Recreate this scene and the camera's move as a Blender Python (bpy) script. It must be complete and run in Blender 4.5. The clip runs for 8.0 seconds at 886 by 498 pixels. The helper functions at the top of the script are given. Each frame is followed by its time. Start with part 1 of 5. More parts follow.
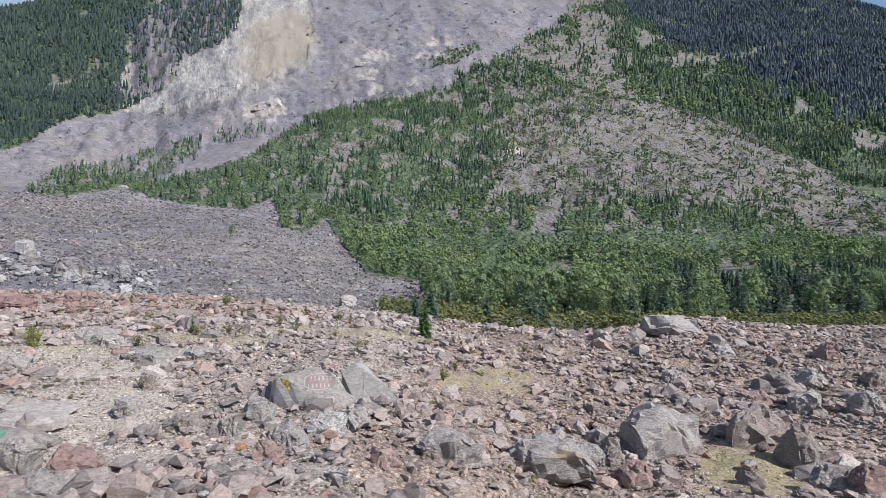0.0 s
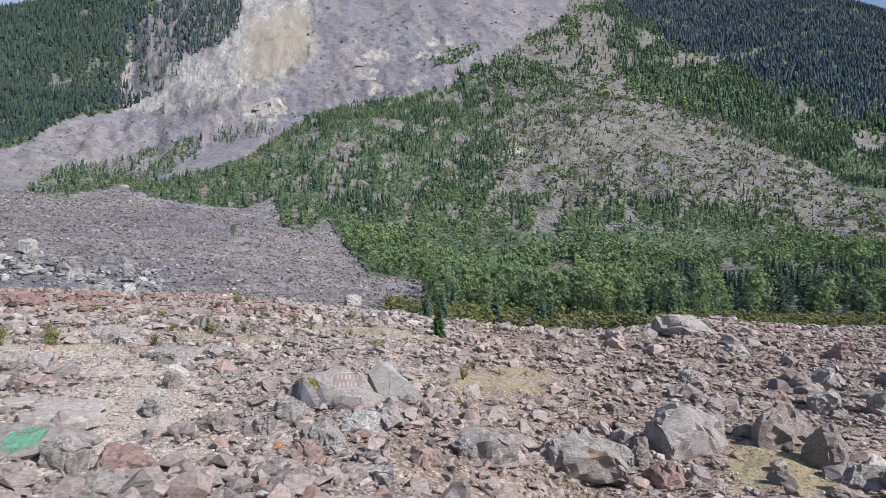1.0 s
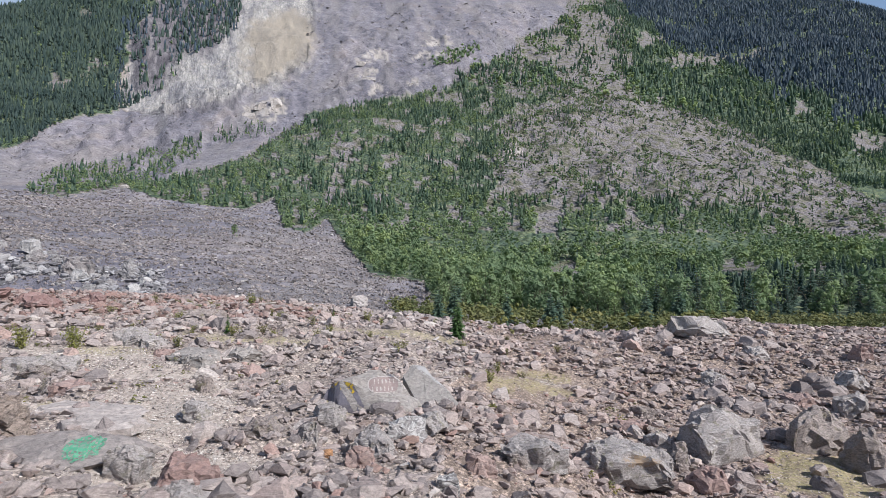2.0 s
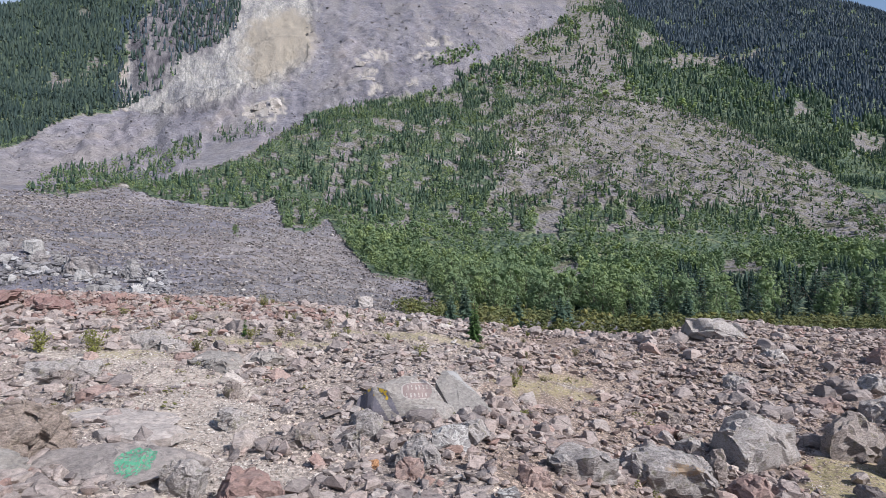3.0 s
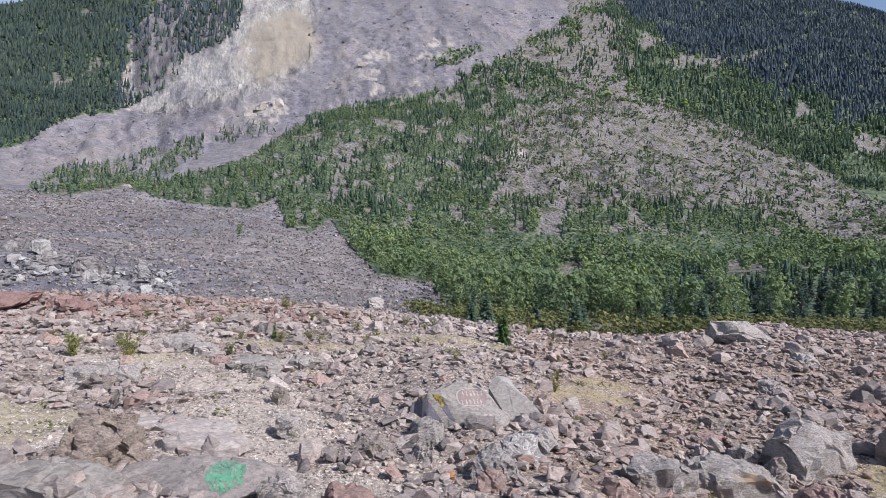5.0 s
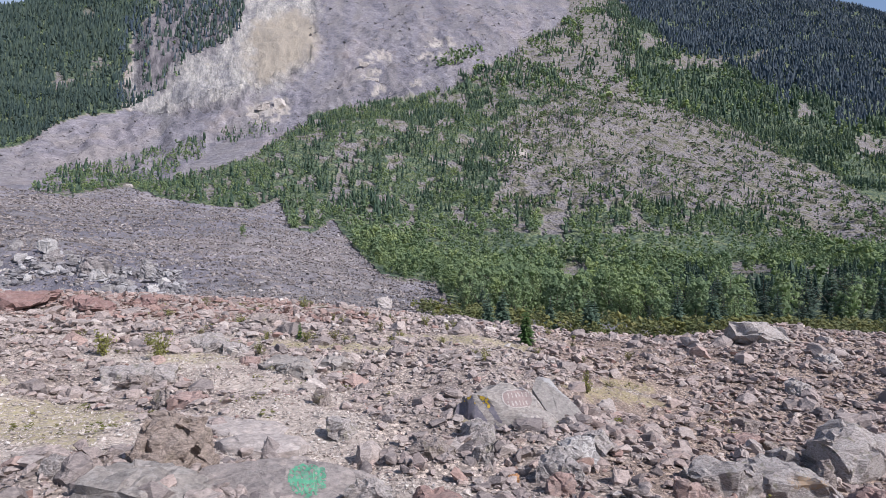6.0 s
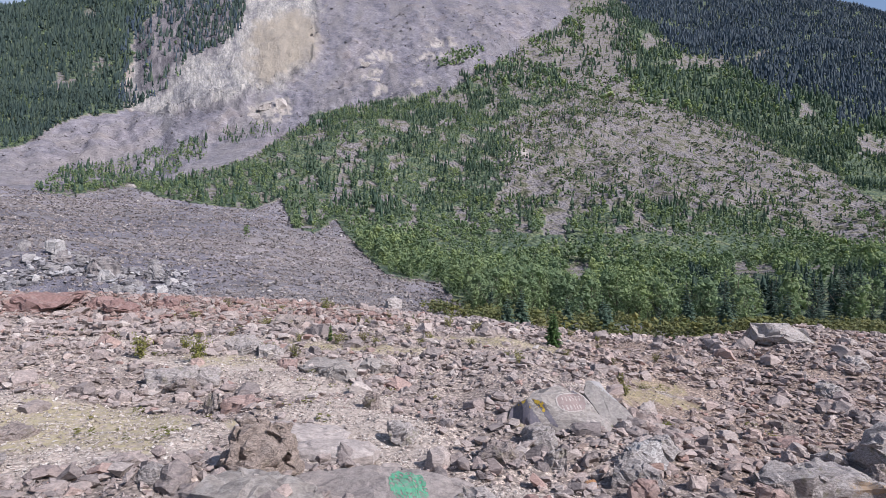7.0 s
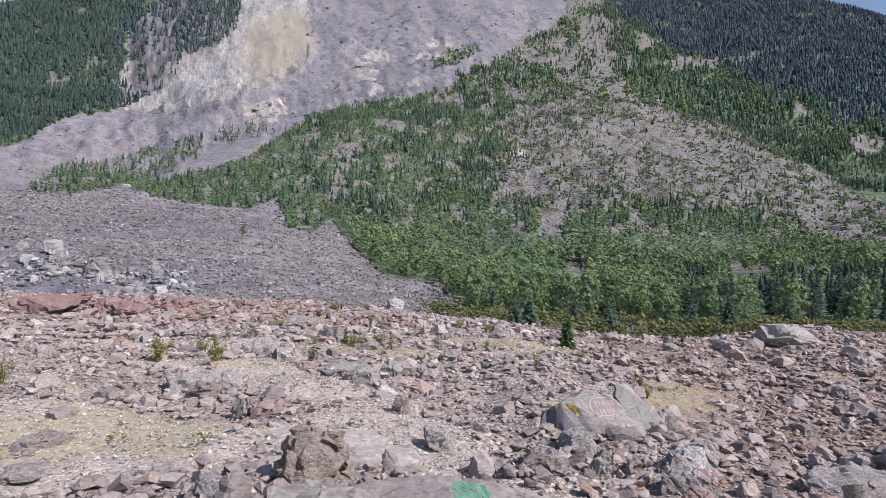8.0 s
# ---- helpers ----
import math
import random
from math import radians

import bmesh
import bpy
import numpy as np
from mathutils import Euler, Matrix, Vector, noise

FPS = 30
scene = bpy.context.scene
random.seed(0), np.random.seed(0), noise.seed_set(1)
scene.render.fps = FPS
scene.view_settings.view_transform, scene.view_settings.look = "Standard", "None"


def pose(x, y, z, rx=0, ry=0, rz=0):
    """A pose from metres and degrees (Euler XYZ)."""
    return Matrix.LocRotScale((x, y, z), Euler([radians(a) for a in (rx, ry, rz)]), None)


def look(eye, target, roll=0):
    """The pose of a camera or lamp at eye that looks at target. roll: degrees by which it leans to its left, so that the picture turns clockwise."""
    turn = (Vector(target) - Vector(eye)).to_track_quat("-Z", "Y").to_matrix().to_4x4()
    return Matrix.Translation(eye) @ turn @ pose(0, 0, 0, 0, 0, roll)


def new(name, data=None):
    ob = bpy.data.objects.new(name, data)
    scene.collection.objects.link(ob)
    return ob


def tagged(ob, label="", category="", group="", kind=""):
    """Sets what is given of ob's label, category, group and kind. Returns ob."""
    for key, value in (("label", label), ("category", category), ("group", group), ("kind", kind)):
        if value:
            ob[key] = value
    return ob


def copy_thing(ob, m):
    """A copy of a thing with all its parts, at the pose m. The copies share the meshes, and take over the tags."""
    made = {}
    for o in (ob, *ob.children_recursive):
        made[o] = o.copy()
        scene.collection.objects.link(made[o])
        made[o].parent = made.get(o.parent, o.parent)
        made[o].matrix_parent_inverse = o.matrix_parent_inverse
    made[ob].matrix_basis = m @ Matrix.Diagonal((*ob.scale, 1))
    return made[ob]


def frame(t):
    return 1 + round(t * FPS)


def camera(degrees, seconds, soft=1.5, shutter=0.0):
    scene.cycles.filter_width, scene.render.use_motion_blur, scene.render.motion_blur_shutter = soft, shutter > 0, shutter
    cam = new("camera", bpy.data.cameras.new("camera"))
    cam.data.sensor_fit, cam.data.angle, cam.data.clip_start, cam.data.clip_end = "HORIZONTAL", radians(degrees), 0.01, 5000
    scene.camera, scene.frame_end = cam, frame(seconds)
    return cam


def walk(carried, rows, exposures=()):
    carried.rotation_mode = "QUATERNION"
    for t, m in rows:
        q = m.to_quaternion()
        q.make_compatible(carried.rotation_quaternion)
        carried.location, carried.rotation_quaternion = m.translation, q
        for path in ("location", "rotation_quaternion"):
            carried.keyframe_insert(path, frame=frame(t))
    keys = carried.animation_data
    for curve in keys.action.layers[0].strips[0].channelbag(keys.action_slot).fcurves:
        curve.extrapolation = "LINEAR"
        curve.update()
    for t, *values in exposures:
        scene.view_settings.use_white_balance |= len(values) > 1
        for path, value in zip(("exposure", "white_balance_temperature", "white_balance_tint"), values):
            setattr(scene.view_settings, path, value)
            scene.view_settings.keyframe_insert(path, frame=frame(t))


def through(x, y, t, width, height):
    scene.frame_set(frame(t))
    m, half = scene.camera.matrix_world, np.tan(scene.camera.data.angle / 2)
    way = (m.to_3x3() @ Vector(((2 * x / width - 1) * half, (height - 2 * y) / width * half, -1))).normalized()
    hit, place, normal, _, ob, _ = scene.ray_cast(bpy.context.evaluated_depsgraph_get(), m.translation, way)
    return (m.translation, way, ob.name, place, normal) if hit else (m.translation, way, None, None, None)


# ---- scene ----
cam = camera(78.1, 8.0, 0.75)
PATH = [
    (0, (-0.036, -1.227, 1.725), (-0.032, 0.773, 1.739), 0.6),
    (0.5, (-0.365, -1.182, 1.715), (-0.36, 0.818, 1.729), 0.7),
    (1, (-0.735, -1.116, 1.667), (-0.73, 0.884, 1.681), 0.7),
    (1.5, (-1.191, -1.054, 1.686), (-1.185, 0.946, 1.7), 0.7),
    (3, (-2.532, -0.664, 1.78), (-2.52, 1.336, 1.795), 0.8),
    (3.5, (-2.853, -0.561, 1.811), (-2.842, 1.439, 1.826), 0.8),
    (4, (-3.158, -0.471, 1.826), (-3.148, 1.529, 1.841), 0.9),
    (4.5, (-3.435, -0.409, 1.827), (-3.426, 1.591, 1.843), 0.9),
    (6, (-4.832, -0.207, 1.788), (-4.825, 1.793, 1.806), 1.0),
    (6.5, (-5.427, -0.157, 1.821), (-5.423, 1.843, 1.839), 1.0),
    (7, (-6.04, -0.136, 1.835), (-6.035, 1.864, 1.853), 1.0),
    (7.5, (-6.596, -0.057, 1.841), (-6.582, 1.943, 1.859), 1.0),
    (8, (-6.857, 0.022, 1.881), (-6.836, 2.022, 1.899), 1.0),
]
walk(cam, [(t, look(eye, target, roll)) for t, eye, target, roll in PATH],
     [(0, 0.23, 6270, 10), (4, 0.23, 6270, 13), (8, 0.23, 6270, 17)])

# ---- world, sun, exposure ----
SUN_DIR = Vector((0.66, -0.40, 0.72)).normalized()      # towards the sun
world = bpy.data.worlds.new("sky")
scene.world = world
world.use_nodes = True
wn, wl = world.node_tree.nodes, world.node_tree.links
sky = wn.new("ShaderNodeTexSky")
sky.sky_type, sky.sun_disc = "NISHITA", False
sky.sun_elevation = math.asin(SUN_DIR.z)
sky.sun_rotation = math.atan2(SUN_DIR.x, SUN_DIR.y)
sky.air_density, sky.dust_density, sky.ozone_density = 1.0, 1.0, 1.0
coords = wn.new("ShaderNodeTexCoord")
puffs = wn.new("ShaderNodeTexNoise")
puffs.inputs["Scale"].default_value, puffs.inputs["Detail"].default_value, puffs.inputs["Roughness"].default_value = 3.2, 6, 0.6
wl.new(coords.outputs["Generated"], puffs.inputs["Vector"])
cover = wn.new("ShaderNodeValToRGB")
cover.color_ramp.elements[0].position, cover.color_ramp.elements[1].position = 0.56, 0.72
wl.new(puffs.outputs["Fac"], cover.inputs["Fac"])
clouded = wn.new("ShaderNodeMix")
clouded.data_type = "RGBA"
clouded.inputs[7].default_value = (7.0, 7.2, 7.6, 1)
wl.new(cover.outputs["Color"], clouded.inputs[0])
wl.new(sky.outputs["Color"], clouded.inputs[6])
wl.new(clouded.outputs[2], wn["Background"].inputs["Color"])
wn["Background"].inputs["Strength"].default_value = 0.11
sun = new("sun", bpy.data.lights.new("sun", "SUN"))
sun.data.energy, sun.data.angle, sun.data.color = 4.9, radians(0.5), (1.0, 0.965, 0.92)
sun.matrix_world = look(SUN_DIR * 50, (0, 0, 0))

# ---- materials ----
def mat(name, rough=0.9, spec=0.25):
    m = bpy.data.materials.new(name)
    m.use_nodes = True
    n, l = m.node_tree.nodes, m.node_tree.links
    b = n["Principled BSDF"]
    b.inputs["Roughness"].default_value = rough
    b.inputs["Specular IOR Level"].default_value = spec
    return m, n, l, b


def ramp(n, l, fac, stops, mode="LINEAR"):
    r = n.new("ShaderNodeValToRGB")
    r.color_ramp.interpolation = mode
    while len(r.color_ramp.elements) < len(stops):
        r.color_ramp.elements.new(0.5)
    for e, (p, c) in zip(r.color_ramp.elements, stops):
        e.position = p
        e.color = (*c, 1) if len(c) == 3 else (c[0], c[0], c[0], 1)
    l.new(fac, r.inputs["Fac"])
    return r.outputs["Color"]


def tex(n, l, vec, scale, detail=5.0, rough=0.6, distort=0.0):
    t = n.new("ShaderNodeTexNoise")
    t.inputs["Scale"].default_value = scale
    t.inputs["Detail"].default_value = detail
    t.inputs["Roughness"].default_value = rough
    t.inputs["Distortion"].default_value = distort
    l.new(vec, t.inputs["Vector"])
    return t.outputs["Fac"]


def mix(n, l, fac, a, b, kind="MIX"):
    m = n.new("ShaderNodeMix")
    m.data_type, m.blend_type = "RGBA", kind
    for socket, value in ((m.inputs[0], fac), (m.inputs[6], a), (m.inputs[7], b)):
        if hasattr(value, "links"):
            l.new(value, socket)
        elif isinstance(value, (int, float)):
            socket.default_value = value
        else:
            socket.default_value = (*value, 1)
    return m.outputs[2]


def maths(n, l, op, a, b=0.0):
    m = n.new("ShaderNodeMath")
    m.operation = op
    for socket, value in zip(m.inputs, (a, b)):
        if hasattr(value, "links"):
            l.new(value, socket)
        else:
            socket.default_value = value
    return m.outputs[0]


def bump(n, l, height, b, strength=0.5, distance=0.05):
    k = n.new("ShaderNodeBump")
    k.inputs["Strength"].default_value, k.inputs["Distance"].default_value = strength, distance
    l.new(height, k.inputs["Height"])
    l.new(k.outputs["Normal"], b.inputs["Normal"])


ROCK_TONES = [(0.0, (0.189, 0.166, 0.163)), (.2, (0.269, 0.232, 0.220)), (.45, (0.349, 0.301, 0.283)), (.62, (0.292, 0.241, 0.227)), (.74, (0.395, 0.355, 0.334)),
              (.85, (0.343, 0.269, 0.246)), (.93, (0.481, 0.441, 0.412)), (.985, (0.320, 0.217, 0.189))]


def rock_material(name, tones, source="island", grain=9.0, lichen=0.0, veins=0.0, height=0.03, contrast=0.7):
    """Broken rock: a tone for each stone, mineral grain, pale weathered patches, cracks."""
    m, n, l, b = mat(name, 0.88, 0.3)
    geo = n.new("ShaderNodeNewGeometry")
    pos = geo.outputs["Position"]
    cleave = n.new("ShaderNodeMapping")
    cleave.inputs["Rotation"].default_value = (0.3, 0.5, 0.4)
    cleave.inputs["Scale"].default_value = (0.7, 0.9, 1.7)
    l.new(pos, cleave.inputs["Vector"])
    grainy = cleave.outputs["Vector"]
    pick = geo.outputs["Random Per Island"] if source == "island" else n.new("ShaderNodeObjectInfo").outputs["Random"]
    col = ramp(n, l, pick, tones)
    big = tex(n, l, pos, grain * 0.45, 5, 0.7, 0.6)
    fine = tex(n, l, grainy, grain * 2, 7, 0.7)
    col = mix(n, l, ramp(n, l, big, [(.50, (0,)), (.66, (.3,))]), col, (.33, .295, .275))
    col = mix(n, l, ramp(n, l, tex(n, l, grainy, grain * 1.7, 8, 0.75, 0.4), [(.36, (.5,)), (.44, (0,))]), col, (.13, .115, .11))
    col = mix(n, l, contrast, col, ramp(n, l, fine, [(.34, (.55, .54, .54)), (.5, (1, .98, .97)), (.66, (1.45, 1.42, 1.39))]), "MULTIPLY")
    if veins:
        line = tex(n, l, grainy, grain * 0.5, 8, 0.62, 0.9)
        col = mix(n, l, ramp(n, l, line, [(.455, (0,)), (.49, (veins,)), (.51, (veins,)), (.545, (0,))]), col, (.50, .485, .47))
    if lichen:
        spot = tex(n, l, pos, 5.0, 5, 0.6)
        col = mix(n, l, ramp(n, l, spot, [(.56, (0,)), (.68, (lichen,))]), col, (.16, .15, .06))
    l.new(col, b.inputs["Base Color"])
    rough = tex(n, l, grainy, grain * 0.9, 8, 0.75, 0.8)
    hgt = maths(n, l, "ADD", maths(n, l, "MULTIPLY", fine, 0.8), maths(n, l, "ADD", rough, big))
    bump(n, l, hgt, b, 1.0, height)
    return m


RUBBLE = rock_material("rubble_rock", ROCK_TONES)
BROWN_RUBBLE = rock_material("brown_rubble_rock", [(p, (r * 0.96, g * 0.92, b * 0.90)) for p, (r, g, b) in ROCK_TONES])
ROCK = rock_material("loose_rock", ROCK_TONES, "object")
LOBE_ROCK = rock_material("slide_rock", [(0, (.128, .114, .114)), (.3, (.19, .169, .166)), (.6, (.238, .211, .204)), (.9, (.28, .254, .246)), (.99, (.40, .38, .37))], grain=2.0, height=0.15)
TALUS_ROCK = rock_material("talus_rock", [(0, (.15, .142, .15)), (.4, (.21, .20, .212)), (.8, (.26, .245, .25)), (1, (.36, .34, .335))], grain=0.6, height=0.3)
PALE = rock_material("pale_outcrop_rock", [(0, (.15, .143, .147)), (.55, (.20, .193, .197)), (.85, (.29, .284, .286)), (1, (.42, .41, .407))], "object", 3.0, veins=0.35, height=0.08)
GREY = rock_material("grey_boulder", [(0, (.28, .258, .252)), (1, (.36, .33, .318))], "object", 11.0, lichen=0.45, veins=0.3, height=0.05, contrast=1.0)
DARK = rock_material("dark_boulder", [(0, (.245, .208, .193)), (1, (.30, .258, .238))], "object", 10.0, lichen=0.5, veins=0.15, height=0.05, contrast=1.0)
STREAKED = rock_material("streaked_slab", [(0, (.175, .165, .158)), (1, (.195, .183, .176))], "object", 7.0, veins=0.12, height=0.02, contrast=0.7)
LIGHT_SLAB = rock_material("light_bedrock", [(0, (.315, .283, .268)), (1, (.355, .318, .30))], "object", 6.0, veins=0.12, height=0.015, contrast=0.75)
DULL_SLAB = rock_material("dull_bedrock", [(0, (.26, .232, .22)), (1, (.272, .242, .23))], "object", 6.0, veins=0.08, height=0.03, contrast=0.7)
BROWN = rock_material("brown_conglomerate", [(0, (.32, .265, .232)), (1, (.34, .28, .245))], "object", 11.0, lichen=0.2, height=0.06, contrast=0.9)
LOBE_BLOCK = rock_material("slide_block", [(0, (.17, .156, .158)), (1, (.225, .206, .206))], "object", 1.6, veins=0.22, height=0.12)
PALE_RUBBLE = rock_material("pale_outcrop_rubble", [(0, (.15, .148, .16)), (.45, (.205, .20, .213)), (.8, (.285, .284, .298)), (1, (.44, .435, .44))], grain=2.0, height=0.1)
SMOOTH = rock_material("smooth_slab", [(0, (.225, .207, .193)), (1, (.25, .23, .215))], "object", 7.0, veins=0.2, height=0.025, contrast=0.75)
FAR_SLAB = rock_material("far_slab_rock", [(0, (.32, .295, .28)), (.6, (.40, .37, .35)), (1, (.48, .45, .43))], "object", 0.35, height=0.3, contrast=0.6)
RED = rock_material("red_rock", [(0, (.255, .172, .155)), (1, (.32, .238, .215))], "object", 8.0)
RED_RUBBLE = rock_material("red_rubble", [(0, (.22, .145, .13)), (.4, (.29, .195, .17)), (.8, (.26, .21, .195)), (1, (.34, .26, .23))])
ORANGE = rock_material("rust_rock", [(0, (.38, .21, .11)), (1, (.45, .28, .17))], "object", 8.0)
PATH_STONE = rock_material("path_gravel", [(0, (.33, .285, .255)), (.35, (.45, .395, .36)), (.7, (.56, .51, .47)), (1, (.70, .66, .62))], grain=20.0)
MAROON = rock_material("maroon_rock", [(0, (.19, .12, .112)), (1, (.25, .165, .152))], "object", 6.0)
VEINED = rock_material("veined_rock", [(0, (.17, .165, .165)), (1, (.22, .21, .21))], "object", 8.0, veins=0.85)


def ground_material():
    m, n, l, b = mat("ground_cover", 0.95, 0.15)
    geo = n.new("ShaderNodeNewGeometry")
    pos = geo.outputs["Position"]

    def mask(name):
        a = n.new("ShaderNodeAttribute")
        a.attribute_name = name
        return a.outputs["Fac"]
    # near field: crushed stone and pale grit
    g1, g2, g3 = tex(n, l, pos, 0.5, 4), tex(n, l, pos, 7, 6, 0.7), tex(n, l, pos, 38, 4, 0.75)
    soil = ramp(n, l, g1, [(.36, (.325, .283, .26)), (.5, (.405, .356, .325)), (.64, (.475, .42, .38))])
    grit = n.new("ShaderNodeTexVoronoi")
    grit.inputs["Scale"].default_value = 30
    l.new(pos, grit.inputs["Vector"])
    soil = mix(n, l, 0.7, soil, ramp(n, l, grit.outputs["Color"], [(0, (.40, .39, .38)), (.5, (.95, .93, .92)), (.8, (1.2, 1.17, 1.15)), (1, (2.2, 2.15, 2.1))]), "MULTIPLY")
    soil = mix(n, l, 0.6, soil, ramp(n, l, g3, [(.36, (.5, .49, .48)), (.64, (1.45, 1.42, 1.38))]), "MULTIPLY")
    stones = n.new("ShaderNodeTexVoronoi")
    stones.inputs["Scale"].default_value = 10
    l.new(pos, stones.inputs["Vector"])
    soil = mix(n, l, 0.75, soil, ramp(n, l, stones.outputs["Color"], [(0, (.5, .49, .48)), (.5, (1, .98, .96)), (1, (1.5, 1.46, 1.42))]), "MULTIPLY")
    soil = mix(n, l, ramp(n, l, stones.outputs["Distance"], [(.42, (0,)), (.62, (.7,))]), soil, (.13, .11, .10))
    soil = mix(n, l, mask("east"), soil, mix(n, l, 1.0, soil, (.84, .78, .74), "MULTIPLY"))
    pale = mix(n, l, ramp(n, l, g2, [(.32, (.1,)), (.66, (.85,))]), soil, (.50, .44, .39))
    soil = mix(n, l, mask("path"), soil, pale)
    mossy = maths(n, l, "MULTIPLY", mask("moss"), ramp(n, l, g2, [(.36, (0,)), (.60, (.78,))]))
    soil = mix(n, l, mossy, soil, ramp(n, l, g3, [(.3, (.25, .22, .10)), (.7, (.37, .33, .175))]))
    # slide debris far off
    t1, t2 = tex(n, l, pos, 0.05, 6, 0.65), tex(n, l, pos, 0.22, 6, 0.68)
    talus = ramp(n, l, t1, [(.36, (.132, .128, .152)), (.5, (.184, .177, .205)), (.64, (.238, .227, .25))])
    talus = mix(n, l, 0.7, talus, ramp(n, l, t2, [(.36, (.6, .6, .61)), (.5, (1, 1, 1)), (.66, (1.35, 1.33, 1.32))]), "MULTIPLY")
    slant = n.new("ShaderNodeMapping")
    slant.inputs["Rotation"].default_value = (0, 0, 0.5)
    slant.inputs["Scale"].default_value = (1, 0.22, 0.22)
    l.new(pos, slant.inputs["Vector"])
    t0 = tex(n, l, slant.outputs["Vector"], 0.028, 7, 0.65, 0.7)
    talus = mix(n, l, ramp(n, l, t0, [(.44, (0,)), (.60, (.8,))]), talus, ramp(n, l, t2, [(.35, (.15, .142, .148)), (.65, (.265, .248, .25))]))
    t3 = tex(n, l, slant.outputs["Vector"], 0.012, 5, 0.6, 0.5)
    talus = mix(n, l, 0.8, talus, ramp(n, l, t3, [(.36, (.72, .72, .76)), (.5, (1, 1, 1)), (.62, (1.22, 1.17, 1.12))]), "MULTIPLY")
    talus = mix(n, l, ramp(n, l, tex(n, l, pos, 0.02, 5, 0.65), [(.56, (0,)), (.70, (.55,))]), talus, (.235, .195, .175))
    # bare pale rock of the scar
    along = n.new("ShaderNodeCombineXYZ")
    l.new(mask("across"), along.inputs[0])
    l.new(maths(n, l, "MULTIPLY", mask("rise"), 0.22), along.inputs[1])
    rib = along.outputs["Vector"]
    c1 = tex(n, l, rib, 0.055, 9, 0.72, 0.5)
    c2 = tex(n, l, pos, 0.10, 6, 0.7, 0.8)
    cracks = n.new("ShaderNodeTexVoronoi")
    cracks.feature = "DISTANCE_TO_EDGE"
    cracks.inputs["Scale"].default_value = 0.06
    l.new(rib, cracks.inputs["Vector"])
    split = ramp(n, l, cracks.outputs["Distance"], [(.0, (.35, .35, .39)), (.05, (.8, .8, .82)), (.12, (1, 1, 1))])
    scar = ramp(n, l, c1, [(.34, (.14, .138, .152)), (.44, (.235, .229, .235)), (.53, (.31, .298, .285)), (.66, (.42, .40, .37))])
    scar = mix(n, l, 0.35, scar, split, "MULTIPLY")
    c3 = tex(n, l, rib, 0.24, 8, 0.8, 0.2)
    scar = mix(n, l, 0.9, scar, ramp(n, l, c3, [(.37, (.6, .61, .65)), (.5, (1.05, 1.05, 1.06)), (.61, (1.55, 1.52, 1.48))]), "MULTIPLY")
    scar = mix(n, l, ramp(n, l, c2, [(.52, (0,)), (.70, (.6,))]), scar, (.37, .335, .27))
    crag = ramp(n, l, c1, [(.36, (.07, .066, .076)), (.5, (.155, .145, .158)), (.64, (.255, .238, .24))])
    crag = mix(n, l, 0.4, crag, split, "MULTIPLY")
    # forest floor: brush, grass and stones; greens lightened and blued for haze
    f1 = tex(n, l, pos, 0.09, 5, 0.62)
    tuft = n.new("ShaderNodeTexVoronoi")
    tuft.inputs["Scale"].default_value = 0.36
    l.new(pos, tuft.inputs["Vector"])
    floor_col = ramp(n, l, f1, [(.36, (.070, .10, .078)), (.5, (.10, .13, .085)), (.6, (.135, .155, .095)), (.7, (.175, .175, .125))])
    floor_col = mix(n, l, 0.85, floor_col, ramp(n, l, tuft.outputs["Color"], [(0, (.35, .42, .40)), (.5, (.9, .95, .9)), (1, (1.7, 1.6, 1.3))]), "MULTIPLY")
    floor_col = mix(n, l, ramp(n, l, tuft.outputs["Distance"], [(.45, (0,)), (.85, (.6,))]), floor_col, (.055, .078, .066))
    heath = ramp(n, l, f1, [(.38, (.09, .095, .062)), (.45, (.165, .155, .125)), (.52, (.20, .182, .178)), (.58, (.185, .174, .185)), (.66, (.24, .218, .207))])
    col = mix(n, l, mask("talus"), soil, talus)
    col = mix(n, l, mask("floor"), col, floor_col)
    col = mix(n, l, mask("heath"), col, heath)
    col = mix(n, l, mask("crag"), col, crag)
    col = mix(n, l, mask("scar"), col, scar)
    col = mix(n, l, mask("slab"), col, ramp(n, l, c1, [(.38, (.19, .178, .17)), (.48, (.34, .31, .285)), (.62, (.44, .405, .375))]))
    tan = ramp(n, l, c1, [(.32, (.245, .222, .195)), (.5, (.30, .265, .222)), (.68, (.36, .315, .255))])
    col = mix(n, l, mask("tan"), col, tan)
    l.new(col, b.inputs["Base Color"])
    close = n.new("ShaderNodeBump")
    close.inputs["Strength"].default_value, close.inputs["Distance"].default_value = 0.5, 0.02
    l.new(maths(n, l, "ADD", maths(n, l, "ADD", maths(n, l, "MULTIPLY", grit.outputs["Color"], 0.7), g3), maths(n, l, "MULTIPLY", stones.outputs["Distance"], -2.5)), close.inputs["Height"])
    wide = n.new("ShaderNodeBump")
    wide.inputs["Strength"].default_value = 1.0
    wide.inputs["Distance"].default_value = 1.2
    far_h = maths(n, l, "MULTIPLY", maths(n, l, "ADD", t2, maths(n, l, "MULTIPLY", c2, 2.0)), maths(n, l, "MAXIMUM", mask("talus"), maths(n, l, "MAXIMUM", maths(n, l, "MULTIPLY", maths(n, l, "SUBTRACT", mask("scar"), mask("tan")), 0.5), maths(n, l, "MAXIMUM", mask("heath"), mask("crag")))))
